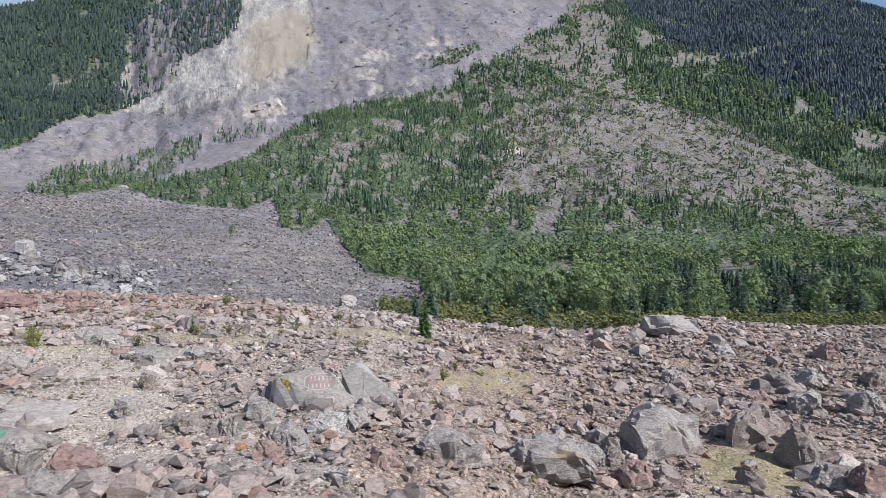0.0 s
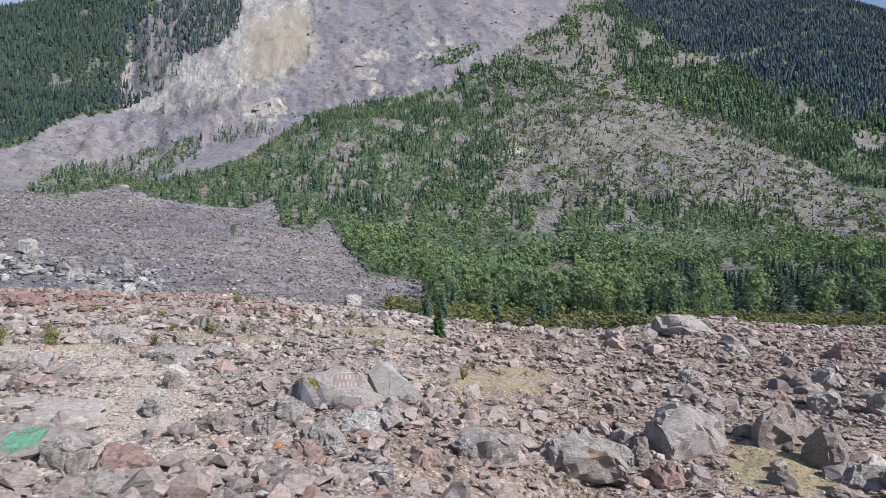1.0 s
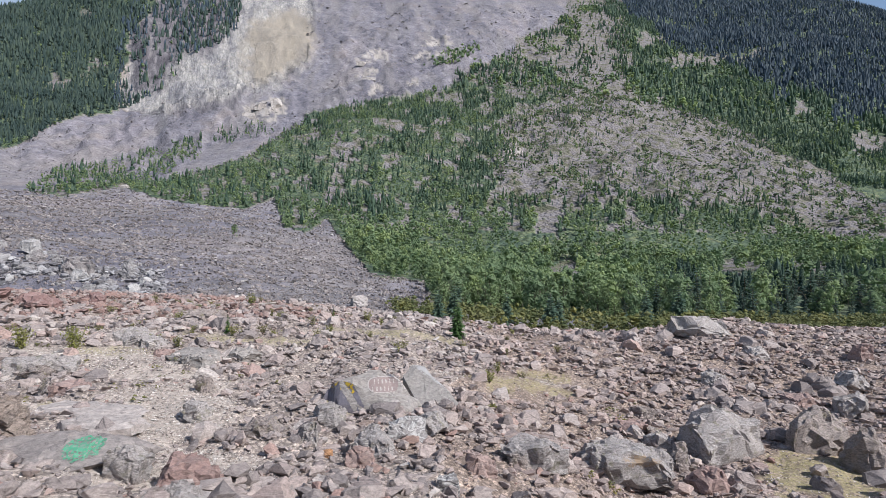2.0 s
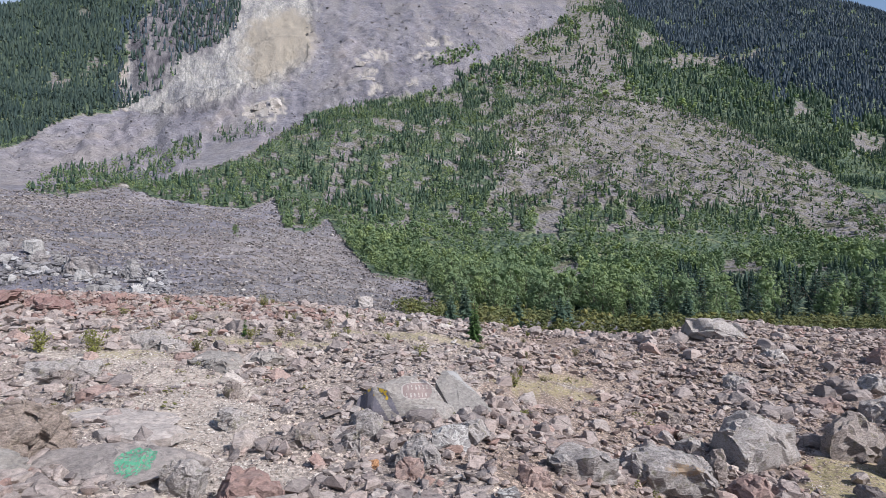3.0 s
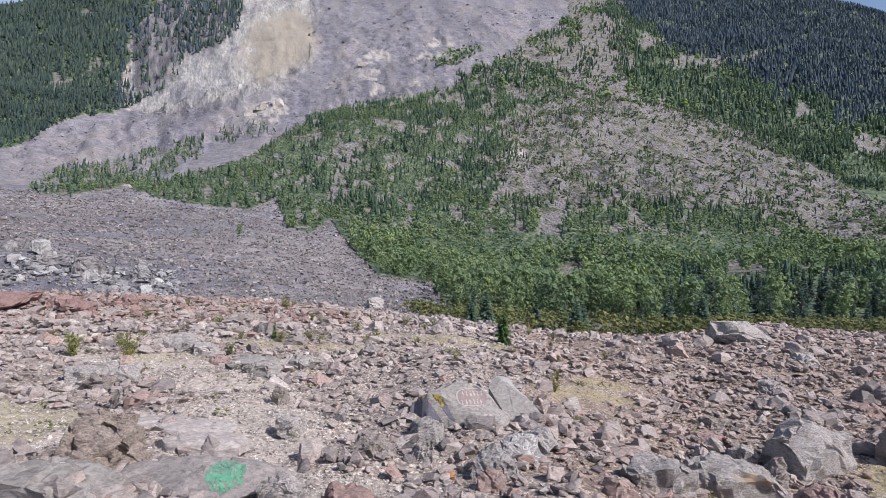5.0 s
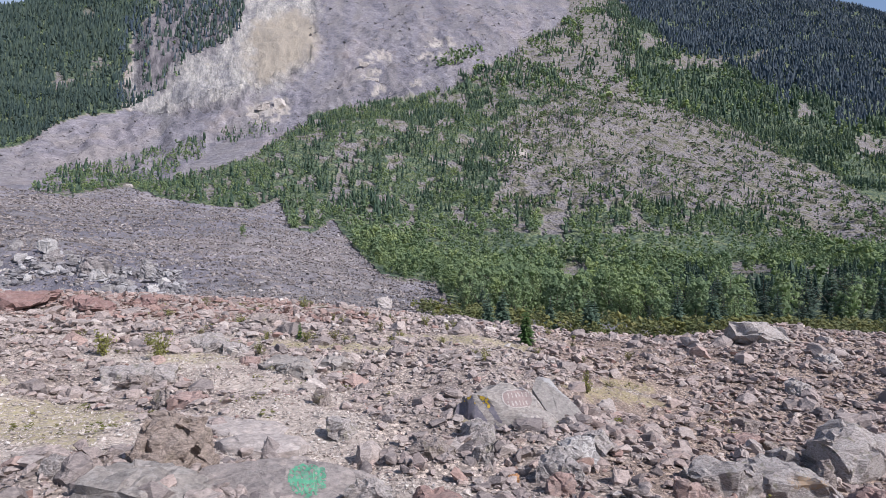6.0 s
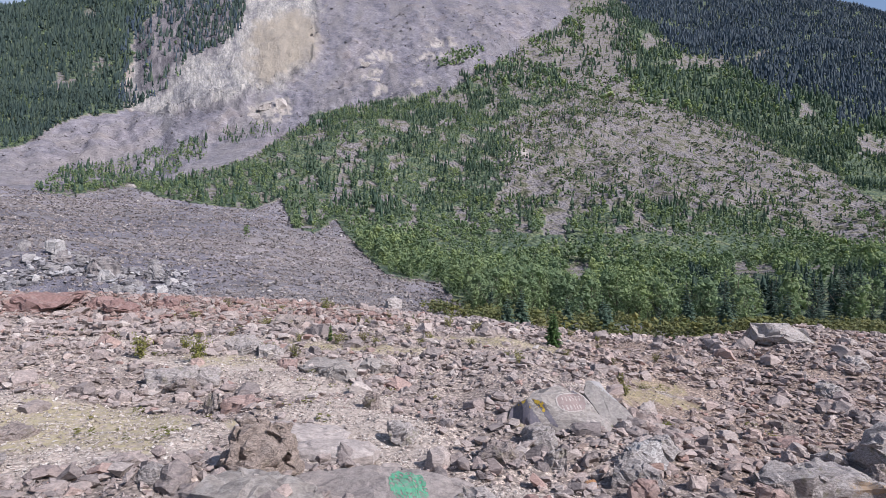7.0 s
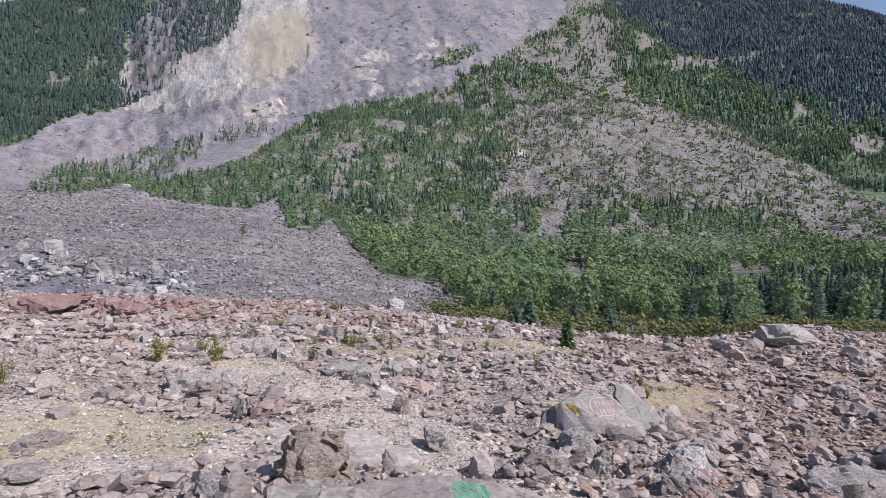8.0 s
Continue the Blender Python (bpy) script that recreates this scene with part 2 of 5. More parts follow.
    tufts = maths(n, l, "MULTIPLY", maths(n, l, "MULTIPLY", tuft.outputs["Distance"], -1.2), mask("floor"))
    l.new(maths(n, l, "ADD", maths(n, l, "ADD", far_h, tufts), maths(n, l, "MULTIPLY", maths(n, l, "MULTIPLY", c3, 1.6), maths(n, l, "MAXIMUM", mask("scar"), mask("crag")))), wide.inputs["Height"])
    l.new(close.outputs["Normal"], wide.inputs["Normal"])
    l.new(wide.outputs["Normal"], b.inputs["Normal"])
    return m


GROUND = ground_material()


def leaf_material(name, dark, light, scale=0.25, through=0.3):
    m, n, l, b = mat(name, 0.65, 0.25)
    geo = n.new("ShaderNodeNewGeometry")
    big = tex(n, l, geo.outputs["Position"], scale, 3, 0.6)
    col = ramp(n, l, big, [(.32, dark), (.68, light)])
    tone = n.new("ShaderNodeAttribute")
    tone.attribute_name = "tone"
    col = mix(n, l, 0.9, col, ramp(n, l, tone.outputs["Fac"], [(0, (1, 1, 1)), (.01, (.68, .77, .78)), (.4, (.93, .97, .98)), (.8, (1.15, 1.13, 1.0)), (1, (1.35, 1.26, 1.0))]), "MULTIPLY")
    col = mix(n, l, 0.2, col, ramp(n, l, geo.outputs["Random Per Island"], [(0, (.55, .58, .55)), (.6, (1, 1, 1)), (1, (1.5, 1.4, 1.2))]), "MULTIPLY")
    l.new(col, b.inputs["Base Color"])
    t = n.new("ShaderNodeBsdfTranslucent")
    l.new(col, t.inputs["Color"])
    s = n.new("ShaderNodeMixShader")
    s.inputs[0].default_value = through
    l.new(b.outputs[0], s.inputs[1])
    l.new(t.outputs[0], s.inputs[2])
    l.new(s.outputs[0], n["Material Output"].inputs["Surface"])
    return m


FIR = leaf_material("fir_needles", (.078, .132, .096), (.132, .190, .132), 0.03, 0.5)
# blue of distant haze put into the needle colour
HAZY_FIR = leaf_material("hazy_fir_needles", (.084, .120, .170), (.110, .150, .196), 0.02, 0.5)
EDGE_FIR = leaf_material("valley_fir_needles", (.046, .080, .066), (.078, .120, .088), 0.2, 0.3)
OLD_FIR = leaf_material("old_fir_needles", (.060, .094, .090), (.088, .128, .110), 0.02, 0.45)
SPRUCE = leaf_material("blue_spruce_needles", (.052, .092, .066), (.090, .138, .096), 0.8, 0.12)
YOUNG_FIR = leaf_material("young_fir_needles", (.045, .092, .028), (.080, .135, .045), 1.5, 0.2)
BROADLEAF = leaf_material("broad_leaves", (.19, .262, .14), (.285, .36, .20), 0.05, 0.55)
SHRUB = leaf_material("shrub_leaves", (.10, .14, .085), (.17, .21, .12), 0.1, 0.25)
BUSH = leaf_material("willow_leaves", (.17, .185, .050), (.28, .275, .090), 0.9, 0.35)
SCRUB_LEAF = leaf_material("scrub_leaves", (.145, .168, .065), (.225, .225, .105), 0.25, 0.45)
GRASS = leaf_material("dry_grass", (.13, .14, .045), (.24, .215, .095), 1.5, 0.3)


def bark_material():
    m, n, l, b = mat("bark", 0.9, 0.2)
    geo = n.new("ShaderNodeNewGeometry")
    l.new(ramp(n, l, tex(n, l, geo.outputs["Position"], 9, 5, 0.7), [(.3, (.07, .055, .045)), (.7, (.20, .17, .14))]), b.inputs["Base Color"])
    return m


def driftwood_material():
    m, n, l, b = mat("weathered_wood", 0.85, 0.2)
    geo = n.new("ShaderNodeNewGeometry")
    g = tex(n, l, geo.outputs["Position"], 14, 6, 0.7, 1.0)
    l.new(ramp(n, l, g, [(.3, (.24, .21, .185)), (.7, (.46, .42, .38))]), b.inputs["Base Color"])
    bump(n, l, g, b, 0.4, 0.02)
    return m


def paint_material(name, colour, wear=0.5):
    """Old spray paint, worn through to the stone in patches by roughness alone."""
    m, n, l, b = mat(name, 0.6, 0.35)
    geo = n.new("ShaderNodeNewGeometry")
    g = tex(n, l, geo.outputs["Position"], 16, 5, 0.7)
    l.new(mix(n, l, ramp(n, l, g, [(.48, (0,)), (.7, (wear,))]), colour, (.28, .26, .25)), b.inputs["Base Color"])
    return m


BARK, WOOD = bark_material(), driftwood_material()
GREEN_PAINT = paint_material("green_spray_paint", (.08, .30, .18), 0.75)
WHITE_PAINT = paint_material("white_spray_paint", (.37, .335, .315), 0.9)
MAROON_PAINT = paint_material("maroon_spray_paint", (.22, .165, .155), 0.7)
RUST = paint_material("rust_stain", (.31, .225, .15), 0.9)
# flat dark colour standing in for shade on a boulder's side
SIDE_SHADE = paint_material("painted_side_shade", (.125, .115, .14), 0.5)
MINERAL = paint_material("pale_mineral", (.29, .285, .285), 0.7)
LICHEN = paint_material("yellow_lichen", (.42, .29, .03), 0.35)

# ---- lie of the land ----
# x to the east, y towards the mountain; a place is given by its bearing s = x / reach and its reach = y + 1.2
EYE_Y, EYE_Z, SCALE = -1.2, 1.73, 966.0


def vnoise(x, y, seed=0):
    """Smooth value noise in -1..1, for arrays."""
    xi, yi = np.floor(x).astype(np.int64), np.floor(y).astype(np.int64)
    fx, fy = x - xi, y - yi
    fx, fy = fx * fx * (3 - 2 * fx), fy * fy * (3 - 2 * fy)

    def cell(i, j):
        n = (i * 374761393 + j * 668265263 + seed * 974711) & 0x7FFFFFFF
        n = ((n ^ (n >> 13)) * 1274126177) & 0x7FFFFFFF
        n = ((n ^ (n >> 16)) * 668265263) & 0x7FFFFFFF
        return (n % 65536) / 32767.5 - 1
    a, b, c, d = cell(xi, yi), cell(xi + 1, yi), cell(xi, yi + 1), cell(xi + 1, yi + 1)
    return (a + (b - a) * fx) * (1 - fy) + (c + (d - c) * fx) * fy


def fbm(x, y, seed=0, octaves=4, gain=0.5):
    total, amp = np.zeros_like(x, dtype=float), 1.0
    for k in range(octaves):
        total = total + amp * vnoise(x * 2 ** k + 17.3 * k, y * 2 ** k - 9.1 * k, seed + k)
        amp *= gain
    return total


NEAR_D = [0, 3, 8, 11, 15, 20, 25, 31, 38, 46, 60]
FAR_D = [60, 78, 90, 130, 200, 290, 360, 450, 600, 800, 1100, 1500, 2000, 3000]
STATIONS = []


def station(s, heights, rises):
    """The ground along one bearing: heights of the near field in metres, then the far slopes by their rise as seen from the path."""
    z = list(heights) + [EYE_Z + r / SCALE * d for d, r in zip(FAR_D[1:], rises[1:])]
    STATIONS.append((s, z))


station(-1.15, [.1, -.1, -1.1, -1.5, -1.6, -1.5, -1.3, -1.1, -1.3, -2.5, -4.5], [-95, -85, 0, 40, 75, 90, 110, 150, 210, 265, 345, 425, 330, 200])
station(-.81, [.1, -.2, -1.3, -1.6, -1.8, -1.7, -1.5, -1.2, -1.3, -2.6, -4.6], [-100, -88, 0, 35, 67, 88, 108, 150, 215, 275, 350, 424, 330, 200])
station(-.6, [.1, -.3, -1.5, -1.8, -1.9, -1.8, -1.6, -1.3, -1.4, -2.8, -4.6], [-102, -88, -38, 0, 40, 72, 90, 118, 190, 265, 370, 470, 480, 300])
station(-.4, [.1, -.4, -1.65, -1.9, -2.0, -1.9, -1.7, -1.5, -1.6, -3.0, -4.7], [-103, -75, -50, -15, 20, 55, 75, 105, 190, 280, 380, 470, 500, 350])
station(-.15, [.1, -.5, -1.85, -2.0, -2.1, -2.1, -2.0, -2.0, -2.4, -3.6, -4.8], [-105, -88, -75, -48, -18, 20, 65, 120, 215, 290, 380, 460, 500, 400])
station(.0, [.1, -.5, -2.1, -2.35, -2.75, -2.8, -2.35, -2.4, -3.2, -4.2, -5.2], [-108, -105, -98, -70, -45, -20, 40, 110, 200, 290, 370, 450, 480, 400])
station(.15, [.1, -.6, -2.6, -3.1, -3.7, -3.6, -3.1, -2.9, -3.8, -4.8, -5.6], [-118, -112, -105, -82, -52, -24, 50, 120, 202, 285, 360, 440, 470, 390])
station(.3, [.1, -.6, -2.7, -3.3, -3.75, -3.8, -3.5, -3.2, -3.9, -5.0, -5.9], [-125, -118, -112, -90, -55, -25, 60, 130, 205, 280, 350, 430, 460, 380])
station(.45, [.1, -.6, -2.8, -3.4, -3.7, -3.9, -3.5, -3.0, -2.4, -4.7, -6.0], [-126, -118, -110, -85, -50, -20, 55, 115, 185, 255, 330, 400, 470, 380])
station(.65, [.1, -.6, -2.8, -3.5, -3.8, -4.0, -3.8, -3.5, -3.2, -4.6, -6.0], [-125, -115, -105, -75, -28, 0, 45, 95, 165, 235, 315, 405, 472, 360])
station(.81, [.1, -.6, -2.8, -3.4, -3.8, -4.0, -3.8, -3.5, -3.2, -4.4, -6.0], [-125, -112, -102, -70, -28, 5, 45, 85, 145, 210, 290, 372, 440, 330])
station(1.15, [.1, -.6, -2.8, -3.4, -3.8, -4.0, -3.8, -3.4, -3.2, -4.4, -6.0], [-125, -112, -100, -65, -25, 5, 40, 80, 135, 200, 270, 340, 420, 330])

# a smooth table over bearing and reach
GS, GD = np.linspace(-1.15, 1.15, 139), np.linspace(0, math.log(3002.0 / 2.0), 500)
REACH = 2 * np.exp(GD) - 2
rows = np.array([np.interp(REACH, NEAR_D + FAR_D[1:], z) for _, z in STATIONS])
TABLE = np.array([np.interp(GS, [s for s, _ in STATIONS], rows[:, j]) for j in range(len(GD))]).T
for axis, width in ((0, 7), (1, 9)):
    kernel = np.hanning(width + 2)[1:-1]
    kernel /= kernel.sum()
    pad = [(width // 2, width // 2) if a == axis else (0, 0) for a in (0, 1)]
    TABLE = np.apply_along_axis(lambda v: np.convolve(v, kernel, "valid"), axis, np.pad(TABLE, pad, mode="edge"))


def bearing(x, y):
    th = np.arctan2(x, y - EYE_Y)
    r = np.hypot(x, y - EYE_Y)
    tc = np.clip(th, -0.85, 0.85)
    return np.tan(tc), r * np.cos(tc), np.clip((np.abs(th) - 0.95) / 0.6, 0, 1)


def base_ground(x, y):
    s, d, back = bearing(x, y)
    i = np.clip((s + 1.15) / 2.3 * 138, 0, 137.999)
    j = np.clip(np.log((np.clip(d, 0, 2995) + 2) / 2) / GD[-1] * 499, 0, 498.999)
    i0, j0 = i.astype(int), j.astype(int)
    a, b = i - i0, j - j0
    z = (TABLE[i0, j0] * (1 - a) + TABLE[i0 + 1, j0] * a) * (1 - b) + (TABLE[i0, j0 + 1] * (1 - a) + TABLE[i0 + 1, j0 + 1] * a) * b
    return z * (1 - back) + 0.1 * back, s, d


def view_of(s, d, z):
    """Bearing and rise of a place on a chart of the hillside."""
    return 784 + SCALE * s, 441 - SCALE * (z - EYE_Z) / np.maximum(d, 1)


def inside(u, v, poly, jitter=0.0, size=20.0, seed=5):
    """1 inside an outline on the chart, 0 outside; jitter makes its edge uneven."""
    if jitter:
        u, v = u + jitter * fbm(u / size, v / size, seed, 3), v + 0.6 * jitter * fbm(u / size, v / size, seed + 31, 3)
    res = np.zeros(u.shape, bool)
    for (x0, y0), (x1, y1) in zip(poly, poly[1:] + poly[:1]):
        if y0 != y1:
            res ^= ((v >= y0) != (v >= y1)) & (u < (x1 - x0) * (v - y0) / (y1 - y0) + x0)
    return res


# outlines on the chart
LOBE = [(-300, 330), (0, 338), (110, 350), (200, 335), (260, 350), (330, 362), (430, 368), (485, 350), (500, 405), (540, 412), (575, 382), (620, 440), (655, 485), (745, 492), (760, 560), (-300, 560)]
CLIFF = [(215, 190), (230, 60), (270, 0), (420, -20), (540, -20), (550, 60), (545, 110), (420, 180), (300, 205)]
SCAR = [(418, -20), (545, -30), (552, 40), (530, 110), (480, 160), (400, 165), (330, 185), (275, 205), (225, 192), (215, 120), (228, 120), (240, 165), (285, 165), (318, 95), (345, 100), (395, 75)]
TALUS = [(-300, 345), (-300, 300), (20, 268), (100, 225), (230, 205), (300, 200), (420, 150), (545, 100), (545, 0), (560, -200), (1040, -200), (1000, 20), (1080, 90), (980, 100), (900, 90), (830, 120), (780, 150), (640, 180), (560, 195), (470, 240), (380, 250), (300, 300), (60, 330)]

LEDGES = [(600, 170), (620, 90), (700, 60), (830, 50), (880, 80), (830, 130), (740, 160)]
SHOULDER = [(870, 270), (890, 180), (1060, 120), (1250, 190), (1400, 256), (1560, 340), (1700, 450), (1440, 420), (1330, 352), (900, 352)]


def relief(x, y, s, d, z):
    """Small forms added to the lie of the land."""
    u, v = view_of(s, d, z)
    near = np.clip((60 - d) / 25, 0, 1)
    fade = np.clip(d / 6, 0.25, 1)
    h = near * fade * (0.16 * fbm(x / 3.1, y / 3.1, 3, 4) + 0.10 * fbm(x / 0.9, y / 0.9, 8, 3))
    mid = np.clip((d - 50) / 40, 0, 1) * np.clip((420 - d) / 80, 0, 1)
    h = h + mid * inside(u, v, LOBE) * (0.9 * fbm(x / 16, y / 16, 12, 4, 0.55))
    far = np.clip((d - 300) / 300, 0, 1)
    h = h + far * (9 * fbm(x / 150, y / 150, 21, 5, 0.5))
    cliff = inside(u, v, CLIFF, 14) * np.where(inside(u, v, SCAR, 10, 24), 0.35, 1.0)
    h = h + far * cliff * (6 * (0.7 - np.abs(fbm(s * 30, d / 170, 41, 5, 0.65))) + 5 * np.abs(fbm(s * 90, d / 45, 43, 4, 0.7)))
    loose = inside(u, v, TALUS, 8, 30)
    h = h + far * loose * (4.5 * fbm(s * 38 + d / 300, d / 70, 49, 4, 0.6))
    steps = inside(u, v, LEDGES, 16)
    h = h + far * steps * (7 * np.abs(fbm(x / 40 + y / 90, y / 22, 45, 4, 0.6)))
    shoulder = inside(u, v, SHOULDER, 14)
    h = h + shoulder * np.clip((d - 280) / 80, 0, 1) * (4.5 * fbm(x / 32, y / 40, 47, 4, 0.6))
    return h


def ground(x, y):
    x, y = np.asarray(x, float), np.asarray(y, float)
    z, s, d = base_ground(x, y)
    return z + relief(x, y, s, d, z)


def ground_at(x, y):
    return float(ground(np.array([x]), np.array([y]))[0])

# more outlines on the chart: tan gully fill, scrub, woods
TAN = [(430, 110), (440, 40), (475, 25), (530, 10), (555, 60), (545, 100), (490, 135), (440, 150)]
WOOD_LEFT = [(-300, -60), (60, 8), (255, -10), (430, -30), (415, 50), (395, 72), (330, 95), (300, 150), (225, 195), (110, 215), (40, 258), (-300, 330)]
WOOD_MAIN = [(40, 350), (120, 330), (230, 318), (290, 318), (350, 300), (430, 282), (500, 232), (560, 198), (640, 180), (780, 152), (880, 100), (960, 110), (1060, 180), (1000, 250), (905, 270), (880, 330), (960, 352),
             (1100, 340), (1220, 350), (1400, 362), (1480, 420), (1900, 430), (1900, 640), (800, 640), (790, 545), (745, 505), (700, 492), (660, 485), (622, 440), (580, 378), (545, 412), (500, 398), (482, 350), (425, 370), (280, 352), (220, 332), (100, 352)]
WOOD_RIGHT = [(1060, -80), (1900, -80), (1900, 400), (1480, 300), (1400, 255), (1300, 240), (1200, 195), (1110, 140), (1080, 80)]
SCATTER = [(890, 200), (1060, 130), (1130, 150), (1250, 190), (1400, 256), (1560, 340), (1700, 400), (1700, 450), (1440, 410), (1330, 352), (1100, 345), (900, 352), (870, 270)]
UPPER = [(800, 130), (880, 90), (1000, 20), (1000, -60), (1110, -60), (1115, 140), (1060, 180), (960, 150)]
FAN = [(40, 350), (90, 312), (200, 286), (300, 264), (352, 238), (352, 275), (290, 312), (230, 328), (120, 348)]
STRIP = [(735, 114), (760, 96), (800, 84), (830, 66), (845, 78), (805, 106)]
GROVE = [(375, 246), (390, 226), (465, 212), (485, 232), (400, 252)]
GAPS = [[(945, 360), (992, 352), (990, 408), (955, 412)], [(955, 462), (1025, 452), (1022, 490), (960, 488)], [(1262, 452), (1350, 448), (1350, 468), (1275, 472)],
        [(1395, 440), (1480, 452), (1480, 462), (1400, 462)], [(655, 482), (750, 488), (752, 560), (700, 560)], [(1108, 62), (1140, 50), (1185, 52), (1178, 64), (1120, 72)], [(1150, 98), (1210, 82), (1290, 84), (1280, 100), (1220, 104)], [(1300, 92), (1345, 70), (1352, 78), (1315, 100)], [(1400, 172), (1420, 160), (1430, 180), (1408, 188)], [(1505, 225), (1530, 215), (1568, 235), (1560, 258), (1515, 250)],
        [(125, 35), (140, 18), (172, 22), (170, 40)], [(78, 165), (92, 132), (110, 136), (112, 165)], [(150, 132), (160, 108), (178, 112), (172, 132)],
        [(1140, 165), (1250, 215), (1340, 320), (1270, 320), (1150, 230)], [(925, 270), (1000, 300), (960, 340), (915, 345)],
        [(1420, 330), (1540, 400), (1430, 400)], [(590, 300), (612, 300), (600, 350), (580, 345)], [(1060, 230), (1130, 220), (1110, 300), (1060, 290)]]


SLABS = [[(632, 100), (645, 85), (672, 80), (690, 95), (650, 106)], [(735, 72), (760, 60), (802, 55), (806, 70), (770, 76)], [(722, 100), (735, 85), (800, 84), (805, 92), (760, 100)],
         [(712, 140), (730, 132), (742, 138), (728, 144)], [(625, 130), (650, 115), (668, 122), (650, 135)], [(430, 190), (455, 175), (500, 165), (505, 195), (480, 215), (440, 215)],
         [(650, 152), (675, 145), (678, 158), (655, 164)], [(880, 260), (912, 240), (925, 262), (885, 285)]]


def slab_at(u, v):
    res = np.zeros(u.shape, bool)
    for k, poly in enumerate(SLABS):
        res |= inside(u, v, poly, 7, 11, 60 + k)
    return res & (fbm(u / 9, v / 5, 88, 3) > -0.35)


def heath_at(u, v):
    bare = np.zeros(u.shape)
    for g in GAPS:
        bare = np.maximum(bare, inside(u, v, g, 13, 9))
    opening = inside(u, v, WOOD_MAIN, 6, 14) & (v < 400) & (fbm(u / 18, v / 10, 57, 4) > 0.30)
    bare = np.maximum(bare, opening)
    return np.maximum(bare,  np.maximum(0.9 * inside(u, v, SCATTER, 14, 30), 0.8 * inside(u, v, UPPER, 14, 30)))


def woods_at(u, v):
    """How thick the woods stand, 0 to 1."""
    w = np.zeros(u.shape)
    patch = fbm(u / 26, v / 16, 55, 3)
    w = np.maximum(w, inside(u, v, SCATTER, 12, 25) * np.where(patch > 0.05, 0.6, 0.10))
    w = np.maximum(w, inside(u, v, UPPER, 12, 25) * np.where(patch > 0.15, 0.7, 0.10))
    w = np.maximum(w, (inside(u, v, FAN, 8, 25) | inside(u, v, GROVE, 6, 14)) * np.where(patch > -0.3, 0.95, 0.3))
    w = np.maximum(w, 0.6 * inside(u, v, STRIP, 8, 12))
    thin = inside(u, v, [(480, 235), (640, 230), (650, 330), (560, 350), (420, 330)], 20, 30) & (patch < 0.05)
    thick = np.where(thin, 0.3, np.where(fbm(u / 18, v / 10, 57, 4) > 0.30, 0.16, 0.95))
    w = np.maximum(w, inside(u, v, WOOD_MAIN, 6, 14) * thick)
    open_spots = np.where(fbm(u / 18, v / 9, 58, 3) > 0.5, 0.3, 1.0)
    w = np.maximum(w, inside(u, v, WOOD_LEFT, 6, 16) * open_spots)
    w = np.maximum(w, inside(u, v, WOOD_RIGHT, 12, 30) * open_spots)
    crag = inside(u, v, [(215, 190), (225, 60), (270, 0), (410, -10), (400, 70), (330, 95), (300, 150)], 10, 20)
    w = np.where(crag, np.where(fbm(u / 14, v / 40, 59, 3) > 0.0, 0.62, 0.12), w)
    for g in GAPS:
        w = np.where(inside(u, v, g, 13, 9), 0.06, w)
    w = np.where(inside(u, v, LOBE, 2, 12), 0.0, w)
    return w


# bare grit and mossy ground of the near field: x, y, half length, half width, turn
PATHS = [(-7.6, 10.4, 2.6, 1.5, 70), (-8.2, 12.6, 2.0, 1.0, 60), (-10.8, 15.2, 2.6, 1.0, 150), (-13, 17, 3, 1.2, 170), (-12.4, 9.6, 2.8, 2.4, 20), (-15.5, 11, 3, 1.2, 0),
         (-5.9, 7.8, 1.3, .9, 40), (-5.2, 6.9, 1.9, .9, 60), (-15.5, 20.6, 4, .9, 5)]
MOSSES = [(-13.2, 10.4, 3.0, 1.8, 10), (1.4, 18.9, 2.4, .7, 20), (2.6, 21.5, 1.6, .6, 20), (8.2, 12.8, 2.2, 1.4, 20), (-9.5, 20.8, 3.4, .7, 5), (-13, 17.5, 2, .7, 0), (-4, 24, 3, .8, 0), (-3.9, 12.2, .7, .5, 0)]


def east_at(x, y):
    """The browner part of the field."""
    return x > 0.09 * y - 1.0 + 2.5 * fbm(x / 3, y / 3, 67, 3)


CLEARED = [(-5.3, 7.3, 1.5, .7, 65), (-12.6, 9.4, 3.2, 2.4, 15), (-7.6, 10.4, 2.4, 1.2, 70), (8.3, 12.6, 2.3, 1.4, 20), (-13.5, 16.9, 2.6, .8, 175), (0.4, 17.6, 2.8, 1.0, 15), (3, 20.8, 2.4, .8, 25), (1.6, 19.4, 2.2, .6, 20)]


def cleared_at(x, y):
    return blob(x, y, CLEARED)


def path_at(x, y):
    return blob(x, y, PATHS)


def moss_at(x, y):
    return blob(x, y, MOSSES)

# ---- helpers for things ----
def mesh_object(name, verts, faces, material, parent=None):
    me = bpy.data.meshes.new(name)
    me.from_pydata(verts, [], faces)
    me.materials.append(material)
    ob = new(name, me)
    ob.parent = parent
    return ob


def part(name, bm, material, parent, label=""):
    me = bpy.data.meshes.new(name)
    bm.to_mesh(me)
    bm.free()
    me.materials.append(material)
    ob = new(name, me)
    ob.parent = parent
    return tagged(ob, label)


